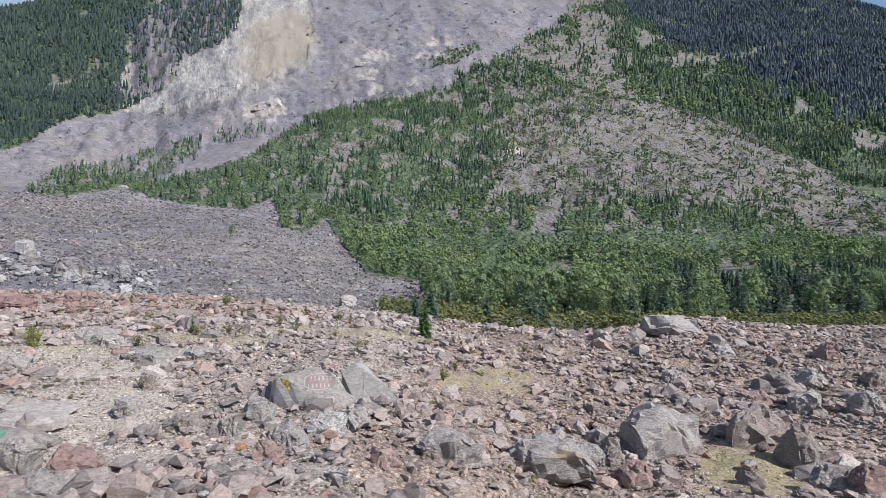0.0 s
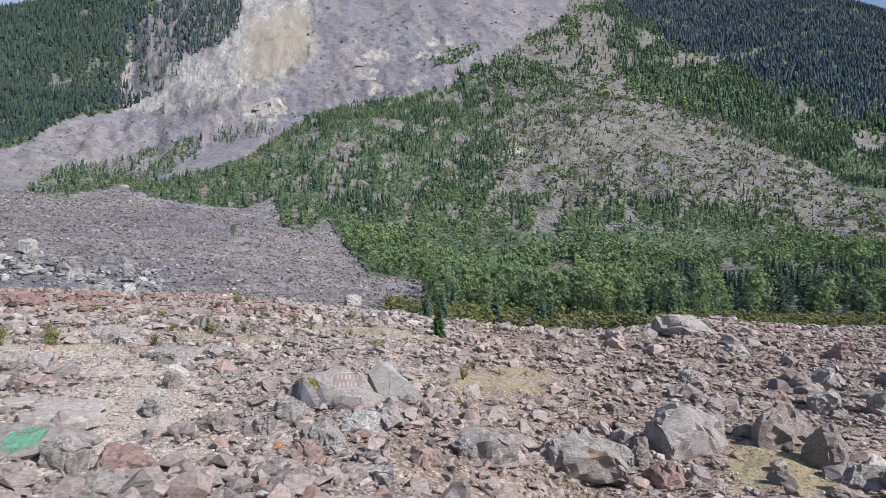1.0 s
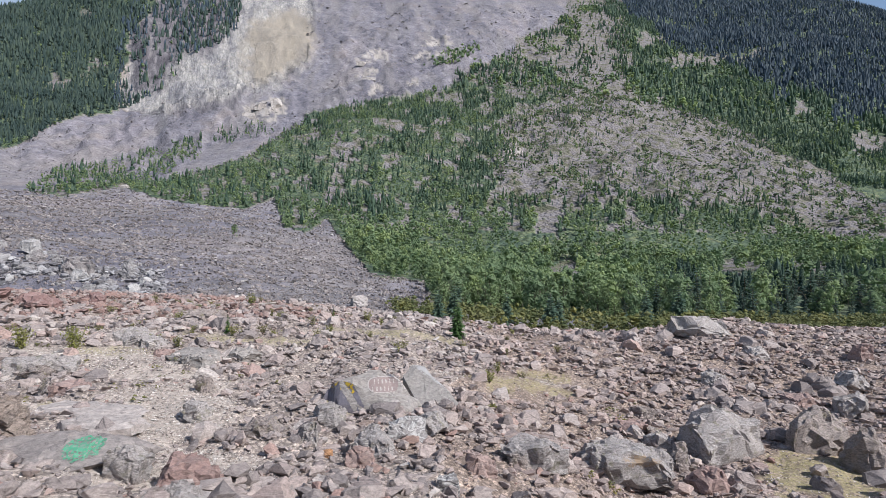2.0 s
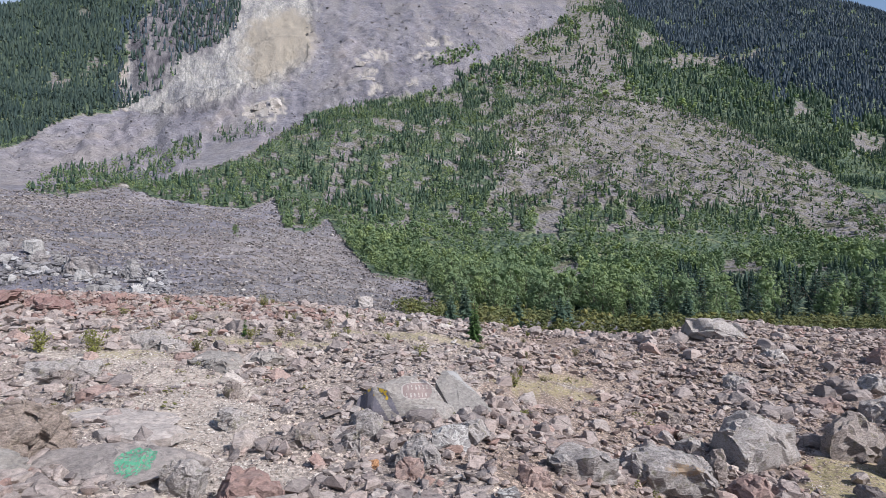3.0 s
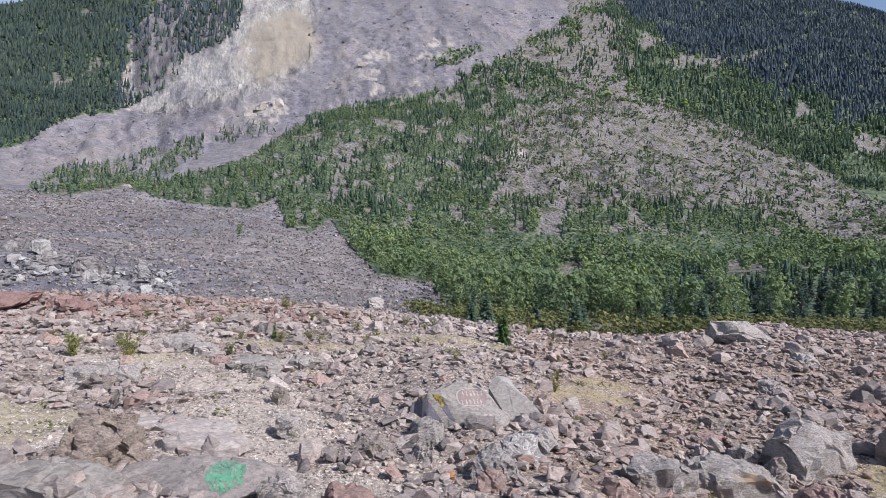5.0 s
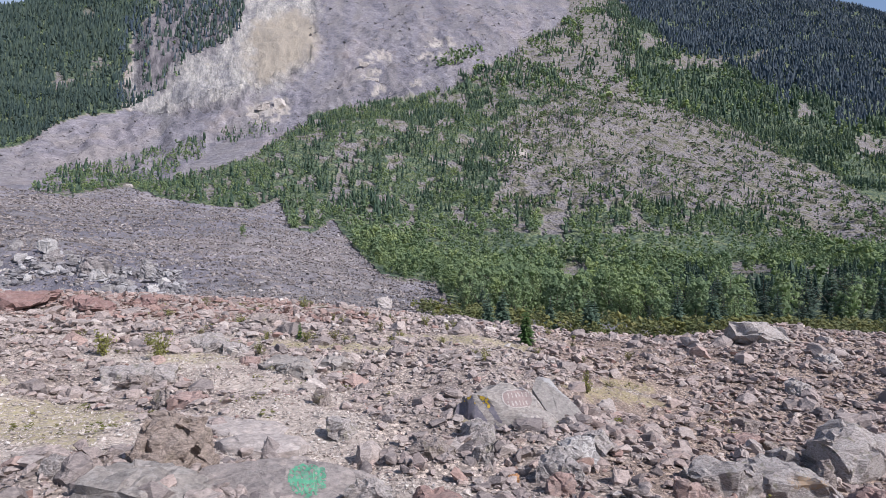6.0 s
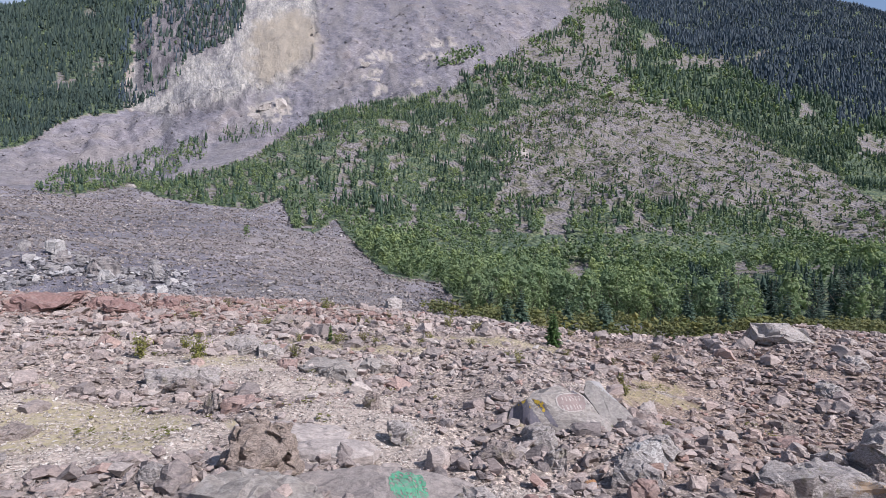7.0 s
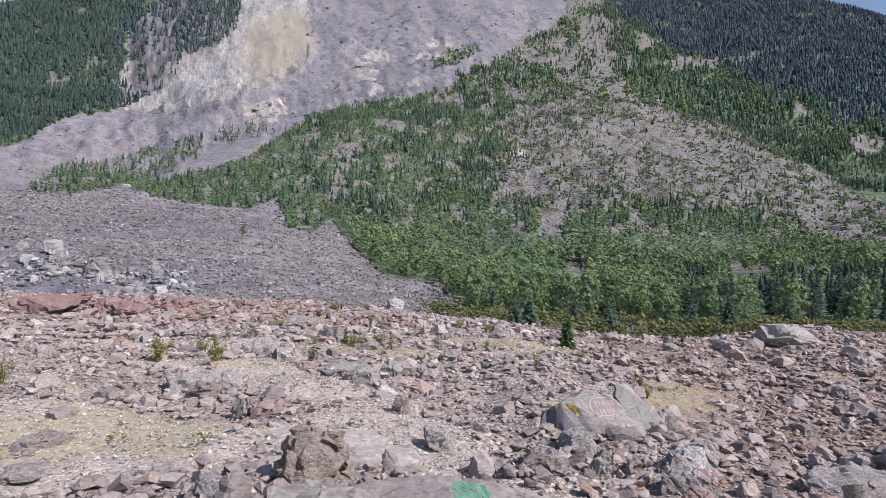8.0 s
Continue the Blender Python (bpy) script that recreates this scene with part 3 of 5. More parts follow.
def heap(name, templates, places, material, label, category):
    """Many small pieces in one mesh. places: an array of x, y, z, three sizes, turn, lean, template."""
    groups_v, groups_f, tones, offset = [], [], [], 0
    chance = np.random.default_rng(len(places))
    for k, (tv, tf) in enumerate(templates):
        p = places[places[:, 8].astype(int) == k]
        if not len(p):
            continue
        v = tv[None] * p[:, None, 3:6]
        c, s = np.cos(p[:, 7])[:, None], np.sin(p[:, 7])[:, None]
        y, z = v[..., 1] * c - v[..., 2] * s, v[..., 1] * s + v[..., 2] * c
        c, s = np.cos(p[:, 6])[:, None], np.sin(p[:, 6])[:, None]
        v = np.stack([v[..., 0] * c - y * s, v[..., 0] * s + y * c, z], -1) + p[:, None, :3]
        groups_v.append(v.reshape(-1, 3))
        tones.append((chance.random(len(p)), tv))
        f = tf[None] + (offset + np.arange(len(p)) * len(tv))[:, None, None]
        groups_f.append(f.reshape(-1, 3))
        offset += len(p) * len(tv)
    v, f = np.concatenate(groups_v), np.concatenate(groups_f)
    me = bpy.data.meshes.new(name)
    me.vertices.add(len(v))
    me.vertices.foreach_set("co", v.ravel())
    me.loops.add(f.size)
    me.loops.foreach_set("vertex_index", f.ravel().astype(np.int32))
    me.polygons.add(len(f))
    me.polygons.foreach_set("loop_start", np.arange(0, f.size, 3, dtype=np.int32))
    me.update(calc_edges=True)
    me.validate()
    tone = np.concatenate([np.repeat(rnd, len(tv)) for rnd, tv in tones])
    me.attributes.new("tone", "FLOAT", "POINT").data.foreach_set("value", tone.astype(np.float32))
    me.materials.append(material)
    me.shade_flat()
    return tagged(new(name, me), label, category, kind="stuff")


def as_arrays(bm):
    bmesh.ops.triangulate(bm, faces=bm.faces)
    bm.verts.ensure_lookup_table()
    v = np.array([p.co[:] for p in bm.verts])
    f = np.array([[q.index for q in face.verts] for face in bm.faces])
    bm.free()
    return v, f


def rock_bmesh(rng, points=12, flat=0.7):
    """A broken block: the hull of points pushed out to a few cleavage planes. About one unit across, on z = 0 with its base a little below."""
    bm = bmesh.new()
    for _ in range(points):
        d = Vector((rng.gauss(0, 1), rng.gauss(0, 1), rng.gauss(0, 1))).normalized()
        m = max(abs(d.x), abs(d.y), abs(d.z))
        d *= (0.62 + 0.38 / m * 0.8) * rng.uniform(0.82, 1.0)
        bm.verts.new((d.x * 0.5, d.y * 0.5, d.z * 0.5 * flat))
    bm.verts.index_update()
    out = bmesh.ops.convex_hull(bm, input=bm.verts)
    gone = {g for g in out["geom_interior"] + out["geom_unused"] if isinstance(g, bmesh.types.BMVert)}
    bmesh.ops.delete(bm, geom=list(gone), context="VERTS")
    bmesh.ops.recalc_face_normals(bm, faces=bm.faces)
    return bm


# ---- the ground, one sheet ----
def build_ground():
    th = np.concatenate([np.linspace(-180, -55, 40), np.linspace(-54, 54, 440), np.linspace(55, 180, 40)[:-1]]) * math.pi / 180
    rr = np.concatenate([[0.01], np.geomspace(1.2, 60, 130), np.geomspace(61, 300, 70), np.geomspace(303, 1500, 200), np.geomspace(1530, 2990, 12)])
    cx, cy = -3.4, -1.6
    T, R = np.meshgrid(th, rr)
    X, Y = cx + R * np.sin(T), cy + R * np.cos(T)
    x, y = X.ravel(), Y.ravel()
    z0, s, d = base_ground(x, y)
    z = z0 + relief(x, y, s, d, z0)
    u, v = view_of(s, d, z)
    nr, nt = X.shape
    i, j = np.meshgrid(np.arange(nr - 1), np.arange(nt), indexing="ij")
    k = (j + 1) % nt
    f = np.stack([i * nt + j, i * nt + k, (i + 1) * nt + k, (i + 1) * nt + j], -1).reshape(-1, 4)[:, ::-1]
    me = bpy.data.meshes.new("ground")
    me.vertices.add(len(x))
    me.vertices.foreach_set("co", np.stack([x, y, z], -1).ravel())
    me.loops.add(f.size)
    me.loops.foreach_set("vertex_index", f.ravel().astype(np.int32))
    me.polygons.add(len(f))
    me.polygons.foreach_set("loop_start", np.arange(0, f.size, 4, dtype=np.int32))
    me.update(calc_edges=True)
    far = d > 52
    masks = {
        "talus": far & (inside(u, v, LOBE, 3, 12) | inside(u, v, TALUS, 8, 30) | (d < 75)),
        "scar": far * (d > 300) * sum(inside(u, v, SCAR, 24, 17, k) * 0.25 for k in (5, 15, 25, 35)),
        "crag": far & inside(u, v, CLIFF, 12, 24) & (d > 300),
        "tan": far * (d > 300) * sum(inside(u, v, TAN, 22, 22, k) * 0.25 for k in (5, 15, 25, 35)),
        "slab": far & (d > 300) & slab_at(u, v),
        "heath": far & (heath_at(u, v) > 0.3) & (d > 200),
        "path": (path_at(x, y) > 0.5) & ~far,
        "moss": (moss_at(x, y) > 0.5) & ~far,
        "east": east_at(x, y) & ~far,
        "across": s * 800,
        "rise": z,
    }
    loose = far & (u < 540) & (v > 150) & ~inside(u, v, WOOD_MAIN, 6, 14) & ~inside(u, v, WOOD_LEFT, 6, 16) & (masks["scar"] < 0.2) & ~masks["crag"]
    masks["talus"] = masks["talus"] | loose
    masks["floor"] = far & (d > 75) & ~masks["talus"] & (masks["scar"] < 0.2) & ~masks["crag"]
    for name, value in masks.items():
        a = me.attributes.new(name, "FLOAT", "POINT")
        a.data.foreach_set("value", value.astype(np.float32))
    me.materials.append(GROUND)
    me.shade_smooth()
    return tagged(new("ground", me), "stony slide ground rising to a wooded mountainside", "ground", kind="structure")


def blob(x, y, spots, wobble=0.35):
    """1 inside any of the spots (x, y, half length, half width, turn in degrees), uneven at the edge."""
    res = np.zeros(x.shape)
    w = 1.25 + wobble * 2 * fbm(x / 1.1, y / 1.1, 77, 4, 0.65)
    for cx, cy, a, b, turn in spots:
        c, s = math.cos(radians(turn)), math.sin(radians(turn))
        p, q = (x - cx) * c + (y - cy) * s, -(x - cx) * s + (y - cy) * c
        res = np.maximum(res, ((p / a) ** 2 + (q / b) ** 2) * w < 1)
    return res

# ---- rocks ----
RNG = random.Random(4)
ROCK_SHAPES = [as_arrays(rock_bmesh(RNG, RNG.randint(9, 13), RNG.uniform(0.55, 0.95))) for _ in range(28)]
PEBBLES = [as_arrays(rock_bmesh(RNG, 5, RNG.uniform(0.6, 0.9))) for _ in range(14)]
CHIP_SHAPES = [as_arrays(rock_bmesh(RNG, RNG.randint(7, 8), RNG.uniform(0.6, 0.9))) for _ in range(14)]


def scatter_near(n, seed):
    """Bearings and reaches over the near field, thicker close by where smaller stones show."""
    g = np.random.default_rng(seed)
    dd = np.linspace(4.6, 50, 400)
    pdf = dd / (0.05 + 0.005 * dd) ** 2
    d = np.interp(g.random(n), np.cumsum(pdf) / pdf.sum(), dd)
    x = g.uniform(-0.90 * d - 7.2, 0.90 * d + 0.3, n)
    return g, x, d + EYE_Y, d


def rubble(n=104000, seed=11):
    g, x, y, d = scatter_near(n, seed)
    bare = np.maximum(path_at(x, y), 0.8 * moss_at(x, y))
    bare = np.maximum(bare, 0.25 * (fbm(x / 2.6, y / 2.6, 91, 3) > 0.4))
    small = 0.026 + 0.0031 * d
    size = small * g.random(n) ** (-1 / 2.0)
    size = np.minimum(size, 0.30 + 0.006 * d)
    coarse = fbm(x / 4.0, y / 4.0, 92, 2)
    size *= 1 + 0.4 * np.clip(coarse, -0.6, 1)
    east = east_at(x, y)
    size = np.where(east, size * 0.96, size)
    keep = (g.random(n) > bare * 0.15) & (g.random(n) > 0.7 * cleared_at(x, y))
    size = np.where(cleared_at(x, y) > 0.5, np.minimum(size * 0.6, 0.08), size)
    size = np.where(bare > 0.4, np.minimum(size * 0.7, 0.11), size)
    x, y, d, size, east = x[keep], y[keep], d[keep], size[keep], east[keep]
    n = len(x)
    z = ground(x, y)
    sx, sy, sz = size * g.uniform(0.8, 1.5, n), size * g.uniform(0.7, 1.1, n), size * g.uniform(0.55, 1.0, n)
    z = z + sz * g.uniform(0.05, 0.40, n)
    place = np.stack([x, y, z, sx, sy, sz, g.uniform(0, 6.28, n), g.normal(0, 0.30, n), np.where(size > 0.11 + 0.006 * d, g.integers(0, 28, n), np.where(size > 0.055 + 0.0045 * d, g.integers(28, 42, n), g.integers(42, 56, n)))], -1)
    redness = (y > 24 + 0.12 * np.abs(x + 20)) & (x < -9 + 2 * fbm(x / 3, y / 3, 66, 2)) & (g.random(n) < 0.75)
    heap("rubble", ROCK_SHAPES + CHIP_SHAPES + PEBBLES, place[~redness & ~east], RUBBLE, "grey and mauve angular broken rocks strewn over the slide", "rubble")
    heap("brown_rubble", ROCK_SHAPES + CHIP_SHAPES + PEBBLES, place[east & ~redness], BROWN_RUBBLE, "dull brown and purplish broken rocks heaped on the slide", "rubble")
    heap("red_rubble", ROCK_SHAPES + CHIP_SHAPES + PEBBLES, place[redness], RED_RUBBLE, "rust-red broken rocks along the crest of the slide", "rubble")


def path_gravel(n=190000, seed=15):
    """Small pale stones on the cleared ground and the grit."""
    g = np.random.default_rng(seed)
    x, y = g.uniform(-18, 12, n), g.uniform(4.5, 22, n)
    keep = (np.maximum(cleared_at(x, y), path_at(x, y)) > 0.5) & (~east_at(x, y) | (g.random(n) < 0.35)) & (g.random(n) < np.clip(9.0 / y, 0.2, 1) ** 1.5)
    x, y = x[keep], y[keep]
    n = len(x)
    size = (0.016 + 0.0017 * y) * g.random(n) ** (-1 / 2.4)
    size = np.minimum(size, 0.12)
    place = np.stack([x, y, ground(x, y) + 0.2 * size, size * g.uniform(0.8, 1.4, n), size, size * g.uniform(0.5, 0.9, n), g.uniform(0, 6.28, n), g.normal(0, 0.3, n), g.integers(0, 14, n)], -1)
    heap("path_gravel", PEBBLES, place, PATH_STONE, "pale small gravel stones on trodden grit", "gravel")


def slide_rocks(n=66000, seed=12):
    g = np.random.default_rng(seed)
    d = np.exp(g.uniform(math.log(56), math.log(430), n))
    s = g.uniform(-1.2, 0.02, n)
    x, y = s * d, d + EYE_Y
    z0, s2, d2 = base_ground(x, y)
    u, v = view_of(s2, d2, z0)
    keep = inside(u, v, LOBE, 2, 12) | (d < 70)
    size = np.minimum(0.0031 * d * g.random(n) ** (-1 / 2.3), 0.35 + 0.007 * d)
    x, y, d, size = x[keep], y[keep], d[keep], size[keep]
    n = len(x)
    sx, sy, sz = size * g.uniform(0.8, 1.4, n), size * g.uniform(0.7, 1.1, n), size * g.uniform(0.6, 1.1, n)
    place = np.stack([x, y, ground(x, y) + 0.15 * sz, sx, sy, sz, g.uniform(0, 6.28, n), g.normal(0, 0.3, n), np.where(size > 0.009 * d, g.integers(0, 14, n), g.integers(14, 28, n))], -1)
    heap("slide_debris", CHIP_SHAPES + PEBBLES, place, LOBE_ROCK, "dark grey blocky rocks covering the lobe of the slide", "rubble")


def outcrop_debris(n=6500, seed=16):
    g = np.random.default_rng(seed)
    d, s = g.uniform(77, 93, n), g.uniform(-1.02, -0.52, n)
    x, y = s * d, d + EYE_Y
    k = fbm(x / 7, y / 5, 19, 2) > -0.2
    x, y = x[k], y[k]
    n = len(x)
    size = np.minimum(0.28 * g.random(n) ** (-1 / 2.0), 1.6)
    place = np.stack([x, y, ground(x, y) + 0.2 * size, size * g.uniform(0.8, 1.5, n), size, size * g.uniform(0.6, 1.1, n), g.uniform(0, 6.28, n), g.normal(0, 0.35, n), g.integers(0, 28, n)], -1)
    heap("outcrop_debris", ROCK_SHAPES, place, PALE_RUBBLE, "bluish white broken rock below the slide face", "rubble")


def talus_blocks(n=60000, seed=13):
    g = np.random.default_rng(seed)
    d = np.exp(g.uniform(math.log(380), math.log(1500), n))
    s = g.uniform(-0.85, 0.75, n)
    x, y = s * d, d + EYE_Y
    z0, s2, d2 = base_ground(x, y)
    u, v = view_of(s2, d2, z0)
    keep = (inside(u, v, TALUS, 6, 30) | (inside(u, v, SCATTER) & (g.random(n) < 0.5))) & (v > -60)
    size = np.minimum(0.0014 * d * g.random(n) ** (-1 / 2.6), 0.009 * d)
    x, y, size = x[keep], y[keep], size[keep]
    n = len(x)
    sx, sy, sz = size * g.uniform(0.8, 1.4, n), size * g.uniform(0.7, 1.1, n), size * g.uniform(0.6, 1.0, n)
    place = np.stack([x, y, ground(x, y) + 0.1 * sz, sx, sy, sz, g.uniform(0, 6.28, n), g.normal(0, 0.3, n), g.integers(0, 14, n)], -1)
    heap("talus_blocks", PEBBLES, place, TALUS_ROCK, "grey fallen blocks lying on the bare mountain slope", "rubble")


def roughen(bm, size, seed, cuts=3, amount=0.05):
    bmesh.ops.triangulate(bm, faces=bm.faces)
    bmesh.ops.subdivide_edges(bm, edges=bm.edges, cuts=cuts, use_grid_fill=True)
    bmesh.ops.triangulate(bm, faces=bm.faces)
    off = Vector((seed * 3.7, seed * 1.3, -seed * 2.1))
    for v in bm.verts:
        p = v.co / size
        k = noise.fractal(p * 2.2 + off, 0.8, 2.2, 5)
        step = noise.noise(Vector((p.x * 1.2 + p.z * 3, p.y * 1.2, p.z * 8 - p.x * 3)) + off)
        cell = noise.voronoi(p * 2.3 + off)[0]
        v.co += v.normal * size * amount * (k * 1.1 + 0.7 * step - 1.3 * (cell[1] - cell[0] < 0.14)) + Vector(noise.noise_vector(p * 7 + off)) * size * amount * 0.6
    bmesh.ops.recalc_face_normals(bm, faces=bm.faces)
    for f in bm.faces:
        f.smooth = True


def cleft_bmesh(rng, cuts):
    """A block broken along a few sets of cleavage planes."""
    bm = bmesh.new()
    bmesh.ops.create_cube(bm, size=1.0)
    sets = [Vector((rng.gauss(0, 1), rng.gauss(0, 1), rng.gauss(0, 1))).normalized() for _ in range(5)]
    for k in range(cuts):
        n = (rng.choice(sets) * rng.choice((1, -1)) + 0.38 * Vector((rng.gauss(0, 1), rng.gauss(0, 1), rng.gauss(0, 1)))).normalized()
        n.z = abs(n.z) if rng.random() < 0.75 else n.z
        reach = rng.uniform(0.36, 0.56)
        out = bmesh.ops.bisect_plane(bm, geom=bm.verts[:] + bm.edges[:] + bm.faces[:], plane_co=n * reach, plane_no=n, clear_outer=True)
        edge = [e for e in out["geom_cut"] if isinstance(e, bmesh.types.BMEdge)]
        if edge:
            bmesh.ops.contextual_create(bm, geom=edge)
    bmesh.ops.recalc_face_normals(bm, faces=bm.faces)
    return bm


def boulder(x, y, wide, deep, high, turn, material, label, seed, points=16, lean=0.0, cuts=4, name="boulder", sink=0.18, rough=0.046):
    """One boulder, bedded in the ground; high is what stands out of it."""
    rng = random.Random(seed)
    bm = cleft_bmesh(rng, points)
    lo = Vector([min(v.co[k] for v in bm.verts) for k in range(3)])
    hi = Vector([max(v.co[k] for v in bm.verts) for k in range(3)])
    full = high * (1 + sink)
    for v in bm.verts:
        v.co = Vector(((v.co.x - lo.x) / (hi.x - lo.x) - 0.5, (v.co.y - lo.y) / (hi.y - lo.y) - 0.5, (v.co.z - lo.z) / (hi.z - lo.z)))
        v.co = Vector((v.co.x * wide, v.co.y * deep, v.co.z * full - high * sink))
    roughen(bm, (wide + deep + high) / 3, seed, cuts, rough)
    ob = part(name, bm, material, None)
    ob.data.set_sharp_from_angle(angle=radians(19 if material not in (LIGHT_SLAB, SMOOTH, STREAKED, DULL_SLAB) else 30))
    ob.matrix_world = pose(x, y, ground_at(x, y) - 0.03, 0, lean, turn)
    return tagged(ob, label, "boulder" if name != "rock" else "rock")


def shaped_boulder(name, x, y, points, turn, material, label, seed, cuts=5, amount=0.02):
    bm = bmesh.new()
    for p in points:
        bm.verts.new(p)
    out = bmesh.ops.convex_hull(bm, input=bm.verts)
    bmesh.ops.delete(bm, geom=[g for g in out["geom_interior"] + out["geom_unused"] if isinstance(g, bmesh.types.BMVert)], context="VERTS")
    bmesh.ops.recalc_face_normals(bm, faces=bm.faces)
    roughen(bm, 2.0, seed, cuts, amount)
    ob = part(name, bm, material, None)
    ob.data.set_sharp_from_angle(angle=radians(19 if material not in (LIGHT_SLAB, SMOOTH, STREAKED, DULL_SLAB) else 30))
    ob.matrix_world = pose(x, y, ground_at(x, y), 0, 0, turn)
    return tagged(ob, label, "boulder")


def decal(name, rock, eye, target, width, height, keep, material, label="", n=40, facing=None, lift=0.006):
    """A coat of paint, lichen or painted shade on a rock's face, laid a few millimetres proud."""
    from mathutils.bvhtree import BVHTree
    bm = bmesh.new()
    bm.from_mesh(rock.data)
    inv = rock.matrix_world.inverted()
    tree = BVHTree.FromBMesh(bm)
    bm.free()
    m = look(eye, target).to_3x3()
    right, up = m @ Vector((1, 0, 0)), m @ Vector((0, 1, 0))
    out, grid = bmesh.new(), {}
    for i in range(n + 1):
        for j in range(n + 1):
            p = Vector(target) + right * width * (i / n - 0.5) + up * height * (j / n - 0.5)
            hit = tree.ray_cast(inv @ Vector(eye), (inv.to_3x3() @ (p - Vector(eye))).normalized())
            if hit[0] is not None and (facing is None or (rock.matrix_world.to_3x3() @ hit[1]).dot(Vector(facing)) > 0.55):
                grid[i, j] = out.verts.new(hit[0] + hit[1] * lift)
    for i in range(n):
        for j in range(n):
            quad = [grid.get(q) for q in ((i, j), (i + 1, j), (i + 1, j + 1), (i, j + 1))]
            if all(quad) and keep((i + 0.5) / n * 2 - 1, (j + 0.5) / n * 2 - 1):
                if (quad[0].co - quad[2].co).length < 0.3:
                    out.faces.new(quad)
    bmesh.ops.delete(out, geom=[v for v in out.verts if not v.link_faces], context="VERTS")
    return part(name, out, material, rock, label)

# ---- plants ----
def fir_template(rng, rings, sides, boughs=0, wide=0.2):
    """A conifer one unit high: a ragged spire, with drooping boughs standing out of it where it is seen close by."""
    v, f = [], []
    inner = 0.62 if boughs else 1.0
    lean = (rng.gauss(0, 0.012), rng.gauss(0, 0.012))
    for k in range(rings):
        h = 0.03 + 0.86 * (k / rings) ** 0.9
        r = wide * inner * (1 - h) ** 0.72 + 0.008
        a0 = rng.uniform(0, 6.28)
        for q in range(sides):
            a = a0 + 2 * math.pi * (q + rng.uniform(-0.2, 0.2)) / sides
            rr = r * rng.uniform(0.6, 1.3)
            v.append((rr * math.cos(a) + lean[0] * h, rr * math.sin(a) + lean[1] * h, h + rng.uniform(-0.4, 0.4) / rings * (k > 0)))
    v.append((lean[0], lean[1], 1.0))
    for k in range(rings - 1):
        for q in range(sides):
            i, j = k * sides + q, k * sides + (q + 1) % sides
            f += [(i, j, j + sides), (i, j + sides, i + sides)]
    for q in range(sides):
        f.append(((rings - 1) * sides + q, (rings - 1) * sides + (q + 1) % sides, len(v) - 1))
    for _ in range(boughs):
        h = 0.06 + 0.88 * rng.random() ** 1.15
        r = (wide * (1 - h) ** 0.72 + 0.015) * rng.uniform(0.75, 1.3)
        a, w = rng.uniform(0, 6.28), r * rng.uniform(0.28, 0.45)
        out, side = Vector((math.cos(a), math.sin(a), 0)), Vector((-math.sin(a), math.cos(a), 0))
        mid = out * r * 0.6 + Vector((0, 0, h + 0.05 * r))
        c = len(v)
        for p in (Vector((0, 0, h + 0.22 * r)), mid + side * w - Vector((0, 0, 0.3 * w)), out * r + Vector((0, 0, h - 0.32 * r)), mid - side * w - Vector((0, 0, 0.3 * w))):
            v.append(p[:])
        f += [(c, c + 1, c + 2), (c, c + 2, c + 3)]
    return np.array(v), np.array(f)


def clump(rng, centre, r, v, f):
    """An uneven knot of foliage of eight faces, broader than deep."""
    c = len(v)
    turn = Euler((rng.uniform(-.5, .5), rng.uniform(-.5, .5), rng.uniform(0, 6.28))).to_matrix()
    for d in ((1, 0, 0), (0, 1, 0), (-1, 0, 0), (0, -1, 0), (0, 0, 1), (0, 0, -1)):
        v.append((centre + turn @ Vector(d) * r * rng.uniform(0.5, 1.5))[:])
    for q in range(4):
        f += [(c + q, c + (q + 1) % 4, c + 4), (c + (q + 1) % 4, c + q, c + 5)]


